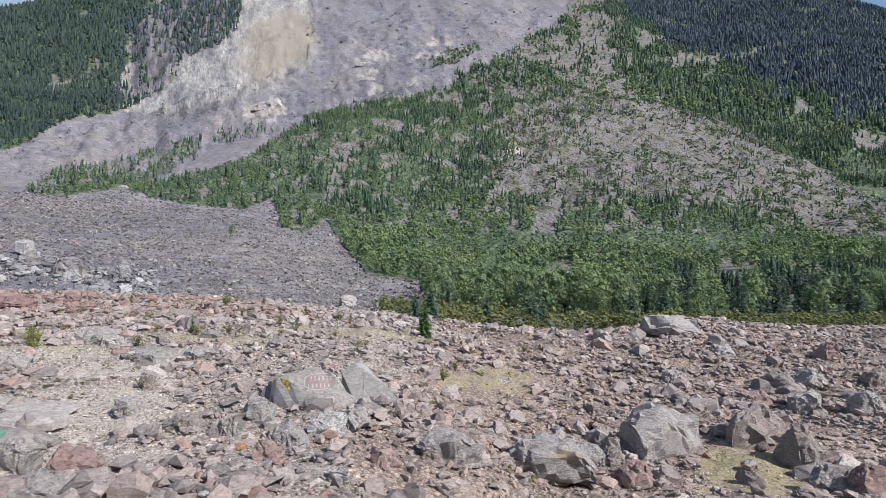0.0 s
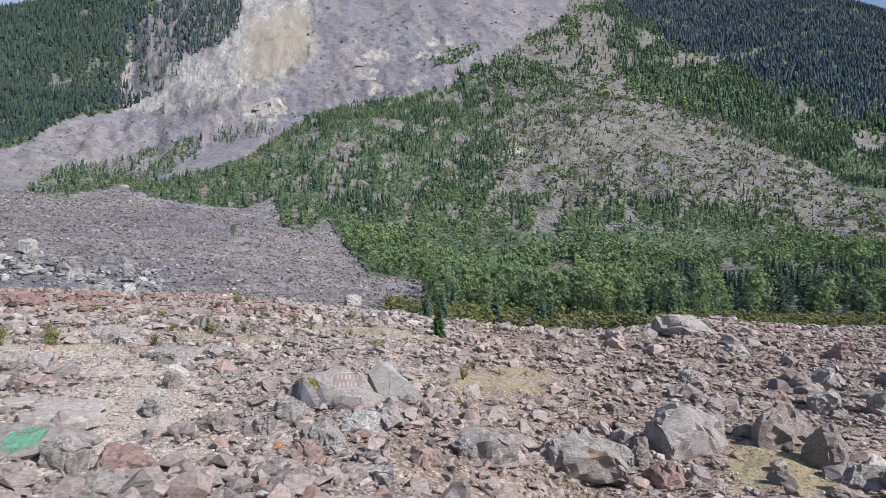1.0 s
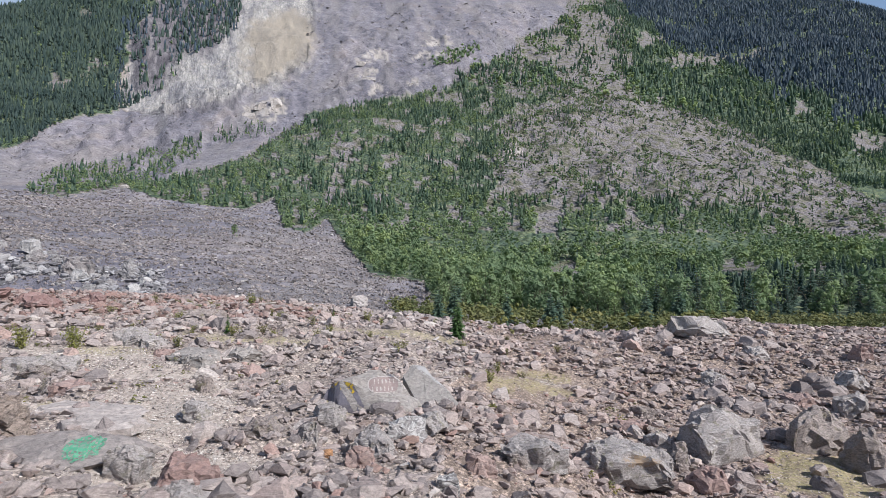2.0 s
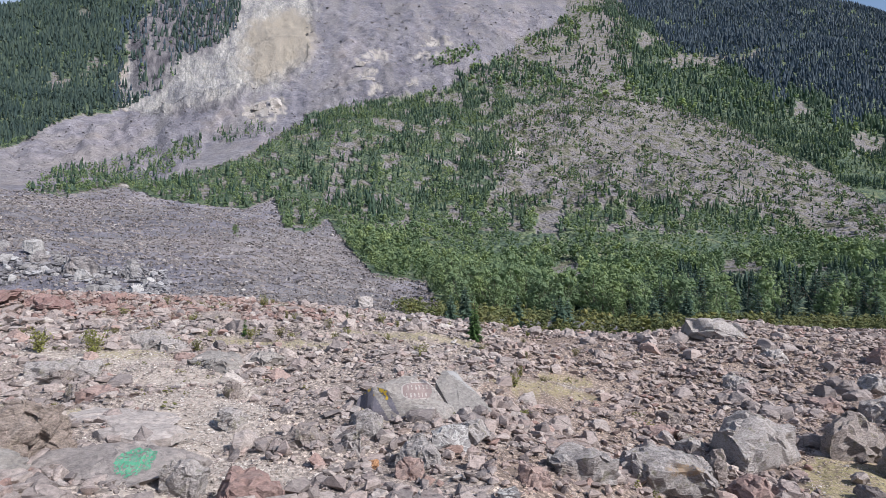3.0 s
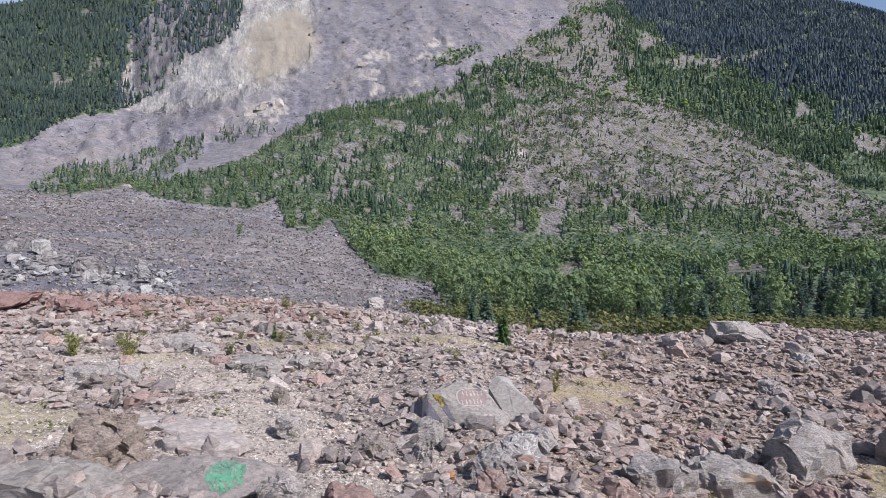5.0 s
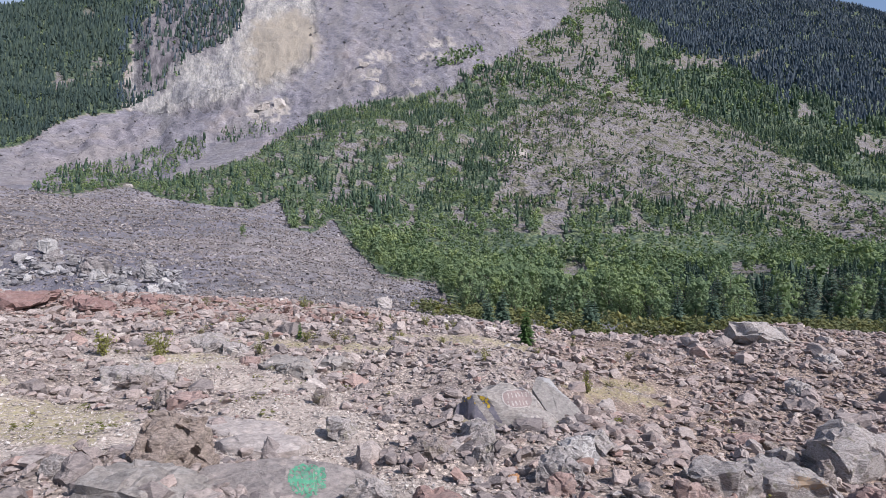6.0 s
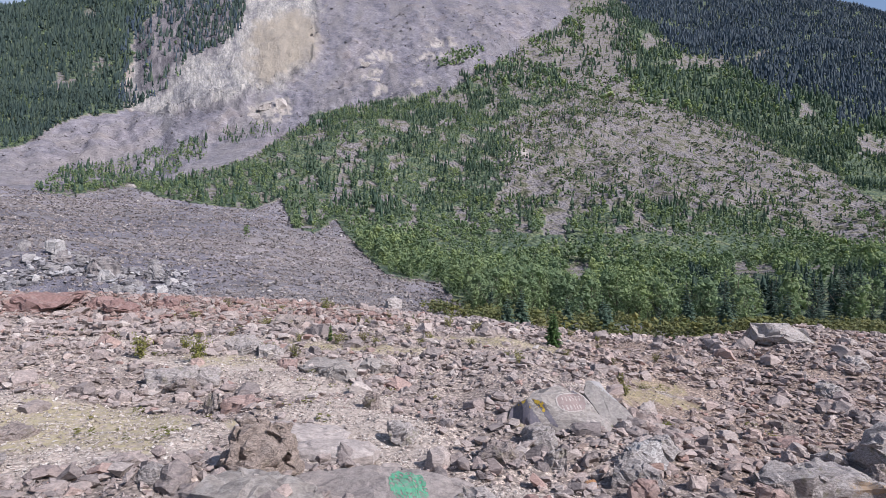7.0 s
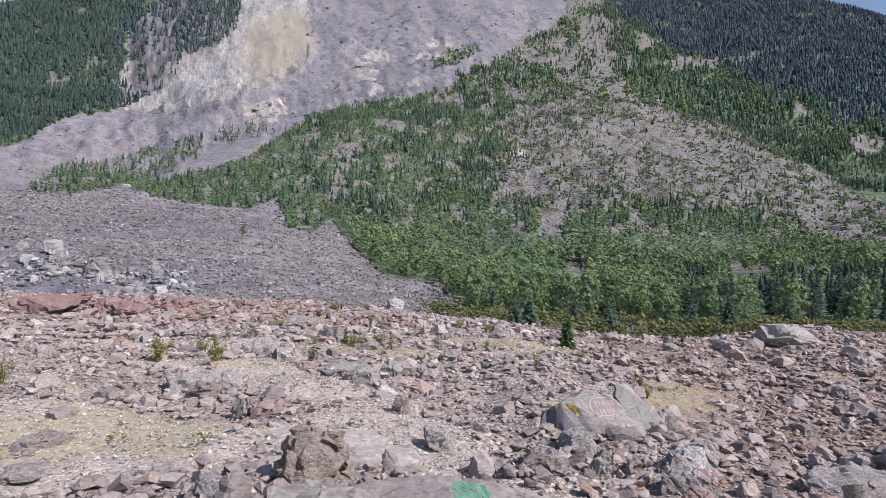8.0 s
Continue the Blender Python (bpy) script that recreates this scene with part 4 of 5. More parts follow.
def leafy_template(rng, leaves, lobes=7, leaf=0.10, low=0.12, wide=0.34, knots=0, knot=0.1):
    """A broadleaf crown one unit high: knots of foliage and leaf clusters gathered in uneven lobes, with gaps between."""
    v, f = [], []
    centres = []
    for _ in range(lobes):
        h = rng.uniform(low + 0.1, 0.86)
        r = wide * (1 - abs(h - 0.4) * 1.3) * rng.uniform(0.3, 1.0)
        a = rng.uniform(0, 6.28)
        centres.append((r * math.cos(a), r * math.sin(a), h, rng.uniform(0.12, 0.22)))
    for k in range(knots):
        x, y, z, r = centres[k % lobes]
        off = Vector((rng.gauss(0, 1), rng.gauss(0, 1), rng.gauss(0, 1))).normalized() * r * rng.uniform(0.3, 0.8)
        clump(rng, Vector((x, y, max(z, knot))) + off, knot * rng.uniform(0.7, 1.3), v, f)
    for _ in range(leaves):
        x, y, z, r = rng.choice(centres)
        d = Vector((rng.gauss(0, 1), rng.gauss(0, 1), rng.gauss(0, 1))).normalized() * r * rng.uniform(0.75, 1.12)
        p = Vector((x, y, z)) + Vector((d.x, d.y, d.z * 1.2))
        p.z = max(0.02, min(p.z, 1.0))
        face = (d.normalized() + Vector((0, 0, 0.35)) + 0.35 * Vector((rng.gauss(0, 1), rng.gauss(0, 1), rng.gauss(0, 1)))).normalized()
        a = face.cross(Vector((rng.gauss(0, 1), rng.gauss(0, 1), rng.gauss(0, 1)))).normalized()
        b = face.cross(a)
        s = leaf * rng.uniform(0.5, 1.1)
        c = len(v)
        for w in (a * s, b * s * 0.6, -a * s, -b * s * 0.6):
            v.append((p + w)[:])
        f += [(c, c + 1, c + 2), (c, c + 2, c + 3)]
    return np.array(v), np.array(f)


PR = random.Random(21)
CLOSE_FIRS = [fir_template(PR, 5, 6, 46, 0.18) for _ in range(8)]
FIRS = [fir_template(PR, 4, 5, 0, 0.15) for _ in range(12)]
FAR_FIRS = [fir_template(PR, 2, 5, 0, 0.16) for _ in range(12)]
CLOSE_LEAFY = [leafy_template(PR, 120, 12, 0.034, 0.03, 0.24, 26, 0.062) for _ in range(10)]
LEAFY = [leafy_template(PR, 40, 9, 0.042, 0.03, 0.25, 15, 0.076) for _ in range(12)]
FAR_LEAFY = [leafy_template(PR, 4, 7, 0.06, 0.02, 0.3, 9, 0.10) for _ in range(12)]
DWARF = [leafy_template(PR, 0, 4, 0.1, 0.0, 0.35, 4, 0.22) for _ in range(10)]
SCRUB = [leafy_template(PR, 84, 8, 0.038, 0.0, 0.5, 8, 0.09) for _ in range(6)]


def put(g, x, y, high, spread, count):
    n = len(x)
    w = high * spread * g.uniform(0.8, 1.25, n)
    return np.stack([x, y, ground(x, y) - 0.02 * high, w, w, high, g.uniform(0, 6.28, n), g.normal(0, 0.03, n), g.integers(0, count, n)], -1)


def spaced(x, y, gap):
    """Keeps the first of any that stand closer than gap, cell by cell."""
    key = np.floor(x / gap).astype(np.int64) * 100003 + np.floor(y / gap).astype(np.int64)
    _, first = np.unique(key, return_index=True)
    return np.sort(first)


def woods(seed=31):
    g = np.random.default_rng(seed)
    # close woods and thickets, below and in the middle of the slope
    for name, near, far, gap, n in (("near", 112, 165, 3.6, 30000), ("valley", 165, 300, 3.5, 80000), ("slope", 300, 800, 4.3, 330000), ("mountain", 800, 2100, 7.8, 340000)):
        d = np.sqrt(g.uniform(near ** 2, far ** 2, n))
        s = g.uniform(-0.98, 1.0, n)
        x, y = s * d, d + EYE_Y
        k = spaced(x, y, gap)
        x, y = x[k], y[k]
        z, s, d = base_ground(x, y)
        z = z + relief(x, y, s, d, z)
        u, v = view_of(s, d, z)
        k = (g.random(len(x)) < woods_at(u, v)) & (v > -45) & (u > -120) & (u < 1680)
        x, y, u, v, d = x[k], y[k], u[k], v[k], d[k]
        blend = fbm(u / 60, v / 40, 71, 3)
        chance = np.clip((v - 335) / 70, 0.0, 1) * np.clip((u - 380) / 150, 0, 1) + 0.28 * (blend > 0.15)
        chance = np.maximum(chance, np.where(v < 360, np.where(blend > 0.05, 0.7, 0.12), 0))
        chance = np.where((u < 520) & (v > 200), 0.75, chance)
        chance = np.where((u > 730) & (u < 850) & (v < 118), 0.95, chance)
        chance = np.where((u > 1120) & (v > 470), 0.15 + 0.35 * (blend > 0.1), chance)
        chance = np.where((u > 1330) & (v > 465), 0.15, chance)
        chance = np.where((u > 1100) & (v < 250), np.where(v < 0.42 * (u - 1090) + 20, 0.03, 0.3), np.where((u < 430) & (v < 250), 0.05 + 0.25 * ((v > 165) & (blend > 0)), chance))
        chance = np.where((u > 870) & (v > 120) & (v < 350) & (u < 1120 + 2 * (v - 120)), 0.5, chance)
        leafy = g.random(len(x)) < chance
        cliff_wood = inside(u, v, [(200, 190), (215, 60), (255, -40), (430, -40), (410, 80), (320, 110), (300, 160)], 12, 20)
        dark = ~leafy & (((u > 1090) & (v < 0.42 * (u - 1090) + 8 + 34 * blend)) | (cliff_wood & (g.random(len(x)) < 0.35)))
        old = inside(u, v, WOOD_LEFT, 6, 16) & ~dark & ~leafy
        fir = ~leafy & ~dark & ~old
        grow = 1 + 0.3 * fbm(x / 30, y / 30, 73, 2)
        high_f = np.where(d < 300, g.uniform(4.0, 8.5, len(x)), g.uniform(4, 9.5, len(x))) * grow
        high_f = np.where(dark | old, g.uniform(8, 17, len(x)) * np.clip(d / 800, 0.75, 1.4), high_f)
        stony = inside(u, v, SCATTER, 12, 25)
        high_f = np.where(stony & ~dark, high_f * 0.75, np.where(inside(u, v, WOOD_RIGHT, 12, 30) & ~dark, high_f * 1.2, high_f))
        high_l = np.where(d < 300, g.uniform(4.0, 10.5, len(x)), g.uniform(3.5, 8.0, len(x))) * grow
        high_f = np.where((d > 800) & ~dark & ~old, high_f * 1.6, high_f)
        high_l = np.where(d > 800, high_l * 1.6, high_l)
        high_l = np.where(u < 520, high_l * 0.85, high_l)
        for pick, high in ((leafy, high_l), (~leafy, high_f)):
            for share in (0.35, 0.8):
                over = np.zeros(len(x), bool)
                for gap_line in GAPS[:5]:
                    over |= inside(u, v - share * SCALE * high / d, gap_line, 9, 9)
                pick &= ~over
        fir, dark, old = fir & ~leafy & pick, dark & pick, old & pick
        firs, leaves = {"near": (CLOSE_FIRS, CLOSE_LEAFY), "valley": (CLOSE_FIRS, LEAFY), "slope": (FIRS, FAR_LEAFY), "mountain": (FAR_FIRS, DWARF)}[name]
        for sort, pick, shapes, high, spread, material, words in (
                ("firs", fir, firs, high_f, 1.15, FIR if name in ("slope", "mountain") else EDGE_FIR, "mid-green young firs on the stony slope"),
                ("hazy_firs", dark, FIRS if name == "slope" else FAR_FIRS, high_f, 1.05, HAZY_FIR, "haze-tinted dense old conifer forest"),
                ("old_firs", old, FIRS if name == "slope" else FAR_FIRS, high_f, 1.05, OLD_FIR, "dull green tall fir forest"),
                ("broadleaf_trees", leafy, leaves, high_l, 1.0, BROADLEAF, "light green alder and birch thicket")):
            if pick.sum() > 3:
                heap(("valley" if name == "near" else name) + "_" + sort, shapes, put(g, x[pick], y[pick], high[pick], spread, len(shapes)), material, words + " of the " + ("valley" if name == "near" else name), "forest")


def spruce_crown(base, high, rng, material, spread, boughs=12):
    """Whorls of drooping boughs with needle sprays."""
    verts, faces = [], []
    whorls = 17
    for k in range(whorls):
        h = high * (0.05 + 0.92 * k / whorls)
        reach = high * spread * (1 - 0.93 * k / whorls) ** 0.75
        for q in range(boughs if k < whorls - 4 else boughs // 2):
            a = rng.uniform(0, 6.28)
            r = reach * rng.uniform(0.65, 1.12)
            out, side = Vector((math.cos(a), math.sin(a), 0)), Vector((-math.sin(a), math.cos(a), 0))
            rise = rng.uniform(0.05, 0.35) - 0.25 * (1 - k / whorls)
            for e in range(5):
                t0, t1 = e / 5, (e + 1.25) / 5
                p0 = Vector((0, 0, h)) + out * r * t0 + Vector((0, 0, r * (rise * t0 - 0.25 * t0 * t0)))
                p1 = Vector((0, 0, h)) + out * r * min(t1, 1.05) + Vector((0, 0, r * (rise * t1 - 0.25 * t1 * t1)))
                w = r * 0.42 * (1.05 - t0) * rng.uniform(0.7, 1.2)
                sag = Vector((0, 0, -w * rng.uniform(0.3, 1.1)))
                for sgn in (1, -1):
                    c = len(verts)
                    verts += [p0, p1, p1.lerp(p0, 0.2) + side * sgn * w + sag, p0.lerp(p1, 0.15) + side * sgn * w * 0.75 + sag]
                    faces.append((c, c + 1, c + 2, c + 3))
    return mesh_object("crown", verts, faces, material, base)


def near_spruce(name, x, y, high, material, label, seed, spread=0.28):
    """A young conifer: stem, whorls of drooping boughs with needle sprays."""
    rng = random.Random(seed)
    base = new(name)
    base.location = (x, y, ground_at(x, y) - 0.03)
    bm = bmesh.new()
    bmesh.ops.create_cone(bm, cap_ends=True, segments=7, radius1=0.022 * high, radius2=0.004 * high, depth=high * 0.97, matrix=Matrix.Translation((0, 0, high * 0.485)))
    part("trunk", bm, BARK, base)
    spruce_crown(base, high, rng, material, spread)
    return tagged(base, label, "conifer")


def near_bush(name, x, y, high, wide, material, label, seed, leaves=170):
    rng = random.Random(seed)
    base = new(name)
    base.location = (x, y, ground_at(x, y) - 0.02)
    stems, verts, faces = bmesh.new(), [], []
    for _ in range(11):
        a, lean = rng.uniform(0, 6.28), rng.uniform(0.1, 0.8) * wide
        tip = Vector((lean * math.cos(a) * 0.5, lean * math.sin(a) * 0.5, high * rng.uniform(0.6, 1.0)))
        m = tip.to_track_quat("Z", "X").to_matrix().to_4x4()
        bmesh.ops.create_cone(stems, segments=4, radius1=0.012, radius2=0.003, depth=tip.length, matrix=m @ Matrix.Translation((0, 0, tip.length / 2)))
        for _ in range(leaves // 6):
            p = tip * rng.uniform(0.2, 1.03) + Vector((rng.gauss(0, 0.07 * wide), rng.gauss(0, 0.07 * wide), rng.gauss(0, 0.04 * high)))
            d = Vector((rng.gauss(0, 1), rng.gauss(0, 1), rng.gauss(0.4, 0.8))).normalized()
            e = d.cross(Vector((rng.gauss(0, 1), rng.gauss(0, 1), rng.gauss(0, 1)))).normalized()
            s = 0.030 * rng.uniform(0.7, 1.6) * (0.5 + high)
            c = len(verts)
            verts += [p - d * s, p + e * s * 0.35, p + d * s, p - e * s * 0.35]
            faces.append((c, c + 1, c + 2, c + 3))
    part("stem", stems, BARK, base)
    mesh_object("foliage", verts, faces, material, base)
    return tagged(base, label, "bush")

# ---- building it: ground, stones ----
build_ground()
rubble()
path_gravel()
slide_rocks()
outcrop_debris()
talus_blocks()


def loose_rocks(count=290, seed=17):
    """Rocks that lie singly on the field, on shared meshes."""
    rng, meshes = random.Random(seed), []
    for k in range(24):
        bm = cleft_bmesh(rng, rng.randint(12, 18))
        roughen(bm, 1.0, k + 3, 1, 0.04)
        me = bpy.data.meshes.new("rock")
        bm.to_mesh(me)
        bm.free()
        me.materials.append(ROCK)
        me.set_sharp_from_angle(angle=radians(16))
        meshes.append(me)
    made = 0
    while made < count:
        d, s = 5.2 + 29 * rng.random() ** 1.25, rng.uniform(-1.15, 1.0)
        x, y = s * d - 3.0 * max(0, (14 - d) / 14), d + EYE_Y
        here = np.array([x]), np.array([y])
        if path_at(*here)[0] > 0.5 and rng.random() < 0.85:
            continue
        size = (0.18 + 0.009 * d) * rng.uniform(0.7, 1.8) * (1.25 if x > 4 else 1.0)
        ob = new("rock", meshes[made % 24])
        high = size * rng.uniform(0.6, 1.0)
        ob.matrix_world = pose(x, y, ground_at(x, y) + 0.22 * high, rng.gauss(0, 16), rng.gauss(0, 16), rng.uniform(0, 360)) @ Matrix.Diagonal((size * rng.uniform(0.9, 1.6), size, high, 1))
        tagged(ob, "angular broken rock lying among the rubble", "rock", "loose rocks of the slide")
        made += 1


loose_rocks()

# the painted boulder and its neighbour
painted = shaped_boulder("painted_boulder", -3.1, 12.3, [(-1.42, -.2, -.5), (-1.33, 0, .36), (-.88, -.15, .62), (-.98, -.62, -.5), (-.35, .35, .74), (.1, .5, .66), (.5, .25, .5), (.75, -.6, -.05), (1.3, -.1, -.35), (-.1, -.75, -.4), (-1.2, 1.0, -.4), (.9, 1.0, -.4), (-.5, .9, .55), (.9, -.7, -.5)],
                         0, SMOOTH, "grey boulder with old spray paint and yellow lichen", 5, 5, 0.022)
slab = shaped_boulder("smooth_boulder", -1.8, 13.1, [(-.85, -.3, -.6), (-.80, -.2, .66), (-.62, .3, .80), (-.25, .4, .78), (.95, .1, -.45), (-.1, -.9, -.35), (.6, -.5, -.5), (1.05, .4, -.6), (-.5, 1.2, 0), (.6, 1.0, -.5), (-.3, -.5, .1)],
                      0, STREAKED, "smooth grey streaked slab sloping into the grit", 6, 5, 0.012)
for rock, height in ((painted, -1.95), (slab, -2.05)):
    rock.location.z = height
SIDE = (-0.5, -1.2, 1.7)


def bars(a, b):
    """Two rows of unreadable painted strokes."""
    row = 0.12 < b < 0.62 or -0.72 < b < -0.22
    return row and -0.72 < a < 0.7 and math.sin(a * 26 + (3 if b > 0 else 0)) > 0.45 and abs(math.sin(a * 9 + b * 7)) > 0.25


def ring(a, b):
    r = (abs(a) ** 3 + abs(b) ** 3) ** (1 / 3)
    return 0.88 < r < 0.96 and a < 0.55


patch = decal("paint_patch", painted, SIDE, (-2.98, 12.1, -1.55), 0.80, 0.42, lambda a, b: (abs(a) ** 3 + abs(b) ** 3) < 0.72, MAROON_PAINT, "faded maroon spray paint")
strokes = decal("paint_marking", painted, SIDE, (-2.98, 12.08, -1.55), 0.78, 0.40, lambda a, b: bars(a, b) or ring(a, b), WHITE_PAINT, "worn whitish paint strokes", 60)
strokes.location.z, strokes.parent = 0.004, patch
decal("pale_streak", painted, SIDE, (-2.55, 12.3, -1.5), 0.75, 0.75, lambda a, b: noise.noise(Vector((a * 12, b * 12, 2))) > 3.2 * abs(a + b * 0.9) - 0.75, WHITE_PAINT, "pale worn streak of paint", 80)
LEFT_SIDE = (-9.5, 6.5, 0.6)
# shade painted over the side face turned away from the sun
decal("dark_stain", painted, LEFT_SIDE, (-4.25, 12.0, -1.65), 1.3, 1.1, lambda a, b: True, SIDE_SHADE, "dark bluish shade painted on the side face", 60, (-.82, -.57, 0), 0.004)
tagged(decal("lichen", painted, LEFT_SIDE, (-4.25, 12.0, -1.5), 0.95, 0.42, lambda a, b: noise.noise(Vector((a * 9, b * 3, 1))) > 0.05 - 0.6 * b and b > -0.75, LICHEN, "bright yellow lichen crust", 80, (-.82, -.57, 0), 0.009), kind="stuff")
decal("mineral_streak", slab, SIDE, (-1.55, 13.0, -1.8), 1.9, 1.4, lambda a, b: noise.noise(Vector((a * 40, b * 40, 4))) + 0.6 * noise.noise(Vector(((a - b) * 3, (b + a) * 14, 1))) > 7 * abs(b - 0.10 + 0.95 * a) - 0.9, MINERAL, "pale mineral streaks down the slab", 150)

# boulders that can be told apart
boulder(-6.75, 6.55, 2.3, 1.6, .42, -6, DULL_SLAB, "broad low grey boulder with green spray paint", 61, 22, 0, 5, "green_painted_boulder", 0.18, 0.02)
green = bpy.data.objects["green_painted_boulder"]
decal("green_paint", green, (-4.0, -.3, 1.8), (-6.35, 6.25, -.9), 0.5, 0.42, lambda a, b: a * a + b * b < 0.75 + 0.4 * noise.noise(Vector((a * 3, b * 3, 8))) and (abs(noise.noise(Vector((a * 3.2 + b, b * 3.2 - a, 4)))) < 0.12 or abs(noise.noise(Vector((a * 4 - b, b * 5, 14)))) < 0.10 or noise.noise(Vector((a * 9, b * 9, 9))) > 0.28), GREEN_PAINT, "bright green spray paint", 90)
boulder(-8.45, 7.15, 1.15, 1.0, .80, 10, BROWN, "rough brown boulder full of hollows", 62, 26, 0, 8, "boulder", 0.18, 0.062)
boulder(-7.9, 5.6, 1.15, .8, .26, -14, SMOOTH, "grey slab sloping out of the grit", 63, 18, 6, 3)
boulder(-8.9, 10.5, 2.3, 1.2, .16, -8, LIGHT_SLAB, "smooth bedrock showing through the grit", 64, 20, 0, 4, "bedrock", 0.18, 0.016)
boulder(-7.9, 9.0, 1.7, .8, .22, -6, LIGHT_SLAB, "pale smooth bedrock ledge in the grit", 65, 18, 0, 4, "bedrock", 0.18, 0.016)
boulder(6.25, 14.45, 2.05, 1.5, 1.28, 15, GREY, "rough grey boulder with a pale peaked top", 101)
boulder(9.15, 14.75, 1.55, 1.27, 1.21, -12, DARK, "brown-grey block with a shaded flat side face", 102)
stained = boulder(2.55, 11.6, 2.05, 1.25, 0.86, -8, GREY, "long grey slab-like boulder stained orange along its top", 103)
boulder(4.45, 11.5, 0.95, 0.84, 0.62, 10, RED, "pinkish red broken boulder among smaller rocks", 104)
boulder(4.35, 12.8, 0.6, 0.55, 0.75, 30, DARK, "dark narrow upright rock beside a red boulder", 105)
boulder(9.65, 13.42, 0.99, 0.89, 1.12, 25, DARK, "dark jagged boulder on sandy ground", 106)
boulder(15.48, 18.78, 1.11, 1.00, 0.84, 5, GREY, "rounded grey boulder on the rubble", 107)
boulder(13.78, 19.46, 1.19, 1.07, 0.79, -20, GREY, "grey boulder bedded in rubble", 108)
crest = boulder(14.0, 32.3, 3.2, 2.2, 0.98, 8, GREY, "large pale boulder on the crest with white paint marks", 109)
boulder(19.9, 26.8, 1.12, 1.01, 0.98, 20, RED, "brown-red block on the rubble slope", 110)
boulder(14.4, 26.7, 1.03, 0.93, 0.55, 0, GREY, "pale grey block on the rubble slope", 111)
boulder(10.02, 22.35, 0.97, 0.88, 0.54, -30, GREY, "mauve grey block on the rubble slope", 112)
boulder(15.87, 22.41, 1.48, 1.33, 0.77, 10, GREY, "broad mauve grey boulder in the rubble", 113)
boulder(18.60, 22.22, 0.97, 0.87, 0.68, 0, DARK, "dark block in the rubble", 114)
boulder(12.57, 20.51, 1.17, 0.94, 0.50, 10, RED, "pinkish flat rock on the rubble", 115)
boulder(8.90, 11.27, 1.00, 0.80, 0.55, -20, GREY, "mauve grey boulder beside sandy ground", 116)
boulder(9.38, 10.64, 0.85, 0.68, 0.68, 10, RED, "brown-red boulder in the near rubble", 117)
boulder(-4.75, 5.85, 0.82, 0.6, 0.38, 8, RED, "red-brown boulder lying on pale grit", 118)
boulder(-5.57, 6.01, 0.54, 0.43, 0.43, -10, GREY, "grey angular boulder on pale grit", 119)
boulder(-4.28, 4.49, 0.76, 0.53, 0.33, 5, GREY, "grey slab with a reddish side bedded in grit", 120)
boulder(-7.65, 12.95, 0.42, 0.34, 0.46, 0, DARK, "dark upright wedge of rock", 121)
boulder(-8.17, 17.09, 1.1, 0.79, 0.42, -15, SMOOTH, "smooth grey sloping rock in the slope", 122)
boulder(-9.37, 16.50, 1.75, 1.48, 0.36, -12, SMOOTH, "broad pale grey slab in the slope", 123)
boulder(-12.96, 19.36, 1.14, 1.03, 0.47, 0, GREY, "flat-topped grey rock by the shrubs", 124)
boulder(-2.3, 9.8, 0.80, 0.6, 0.52, 12, VEINED, "dark rock streaked with white quartz veins", 125)
boulder(-2.8, 8.75, 0.75, 0.6, 0.45, -20, GREY, "grey angular boulder in the near rubble", 126)
boulder(-1.86, 10.24, 0.72, 0.57, 0.44, -35, GREY, "leaning grey slab in the near rubble", 127)
boulder(-4.04, 10.77, 0.75, 0.60, 0.39, -10, GREY, "grey flat slab with a dark gap beneath", 128)
boulder(-0.98, 8.14, 0.47, 0.42, 0.36, 15, RED, "dull red rock in the near rubble", 129)
boulder(-1.53, 6.92, 0.34, 0.30, 0.27, 0, VEINED, "white-veined rock in the near rubble", 130)
boulder(-3.61, 8.59, 0.19, 0.18, 0.15, 0, ORANGE, "small rust-orange stone on the rubble", 131)
boulder(4.2, 16.0, 0.98, 0.69, 0.36, 12, RED, "flat dark red slab tilted on other rocks", 132)
boulder(4.61, 14.78, 0.69, 0.62, 0.43, -10, GREY, "grey broken block among rubble", 133)
boulder(5.5, 18.1, 0.95, 0.57, 0.44, 0, DARK, "mossy dark rock among rubble", 134)
boulder(3.73, 12.72, 0.87, 0.70, 0.53, -20, GREY, "pale grey block behind an orange-stained slab", 135)
boulder(-2.94, 8.07, 0.50, 0.34, 0.36, 10, RED, "upright dull red slab in rubble", 136)
boulder(-6.70, 10.54, 0.63, 0.51, 0.34, 10, GREY, "grey rock at the edge of the grit", 137)
boulder(-4.07, 9.12, 0.37, 0.26, 0.44, 0, GREY, "pale upright block in rubble", 138)
boulder(-4.94, 9.37, 0.76, 0.60, 0.34, -15, DARK, "dark layered rock in the rubble", 139)
boulder(0.81, 10.25, 0.41, 0.37, 0.29, 0, RED, "brown rock in the rubble", 140)
boulder(-0.12, 9.27, 0.56, 0.51, 0.26, 10, DARK, "dark flat rock in the near rubble", 141)
boulder(4.92, 15.84, 0.46, 0.42, 0.26, 0, DARK, "small dark rock among paler rubble", 142)
boulder(-11.98, 68.40, 2.51, 2.25, 1.34, 0, GREY, "pale rock on the skyline of the field", 143)
boulder(-21.75, 26.60, 1.50, 1.35, 0.64, 0, MAROON, "red outcrop rock on the crest", 144)
boulder(-8.39, 6.68, 0.69, 0.62, 0.40, -15, BROWN, "rough brown boulder with deep hollows", 145, 18, 0, 6, "boulder", 0.18, 0.055)
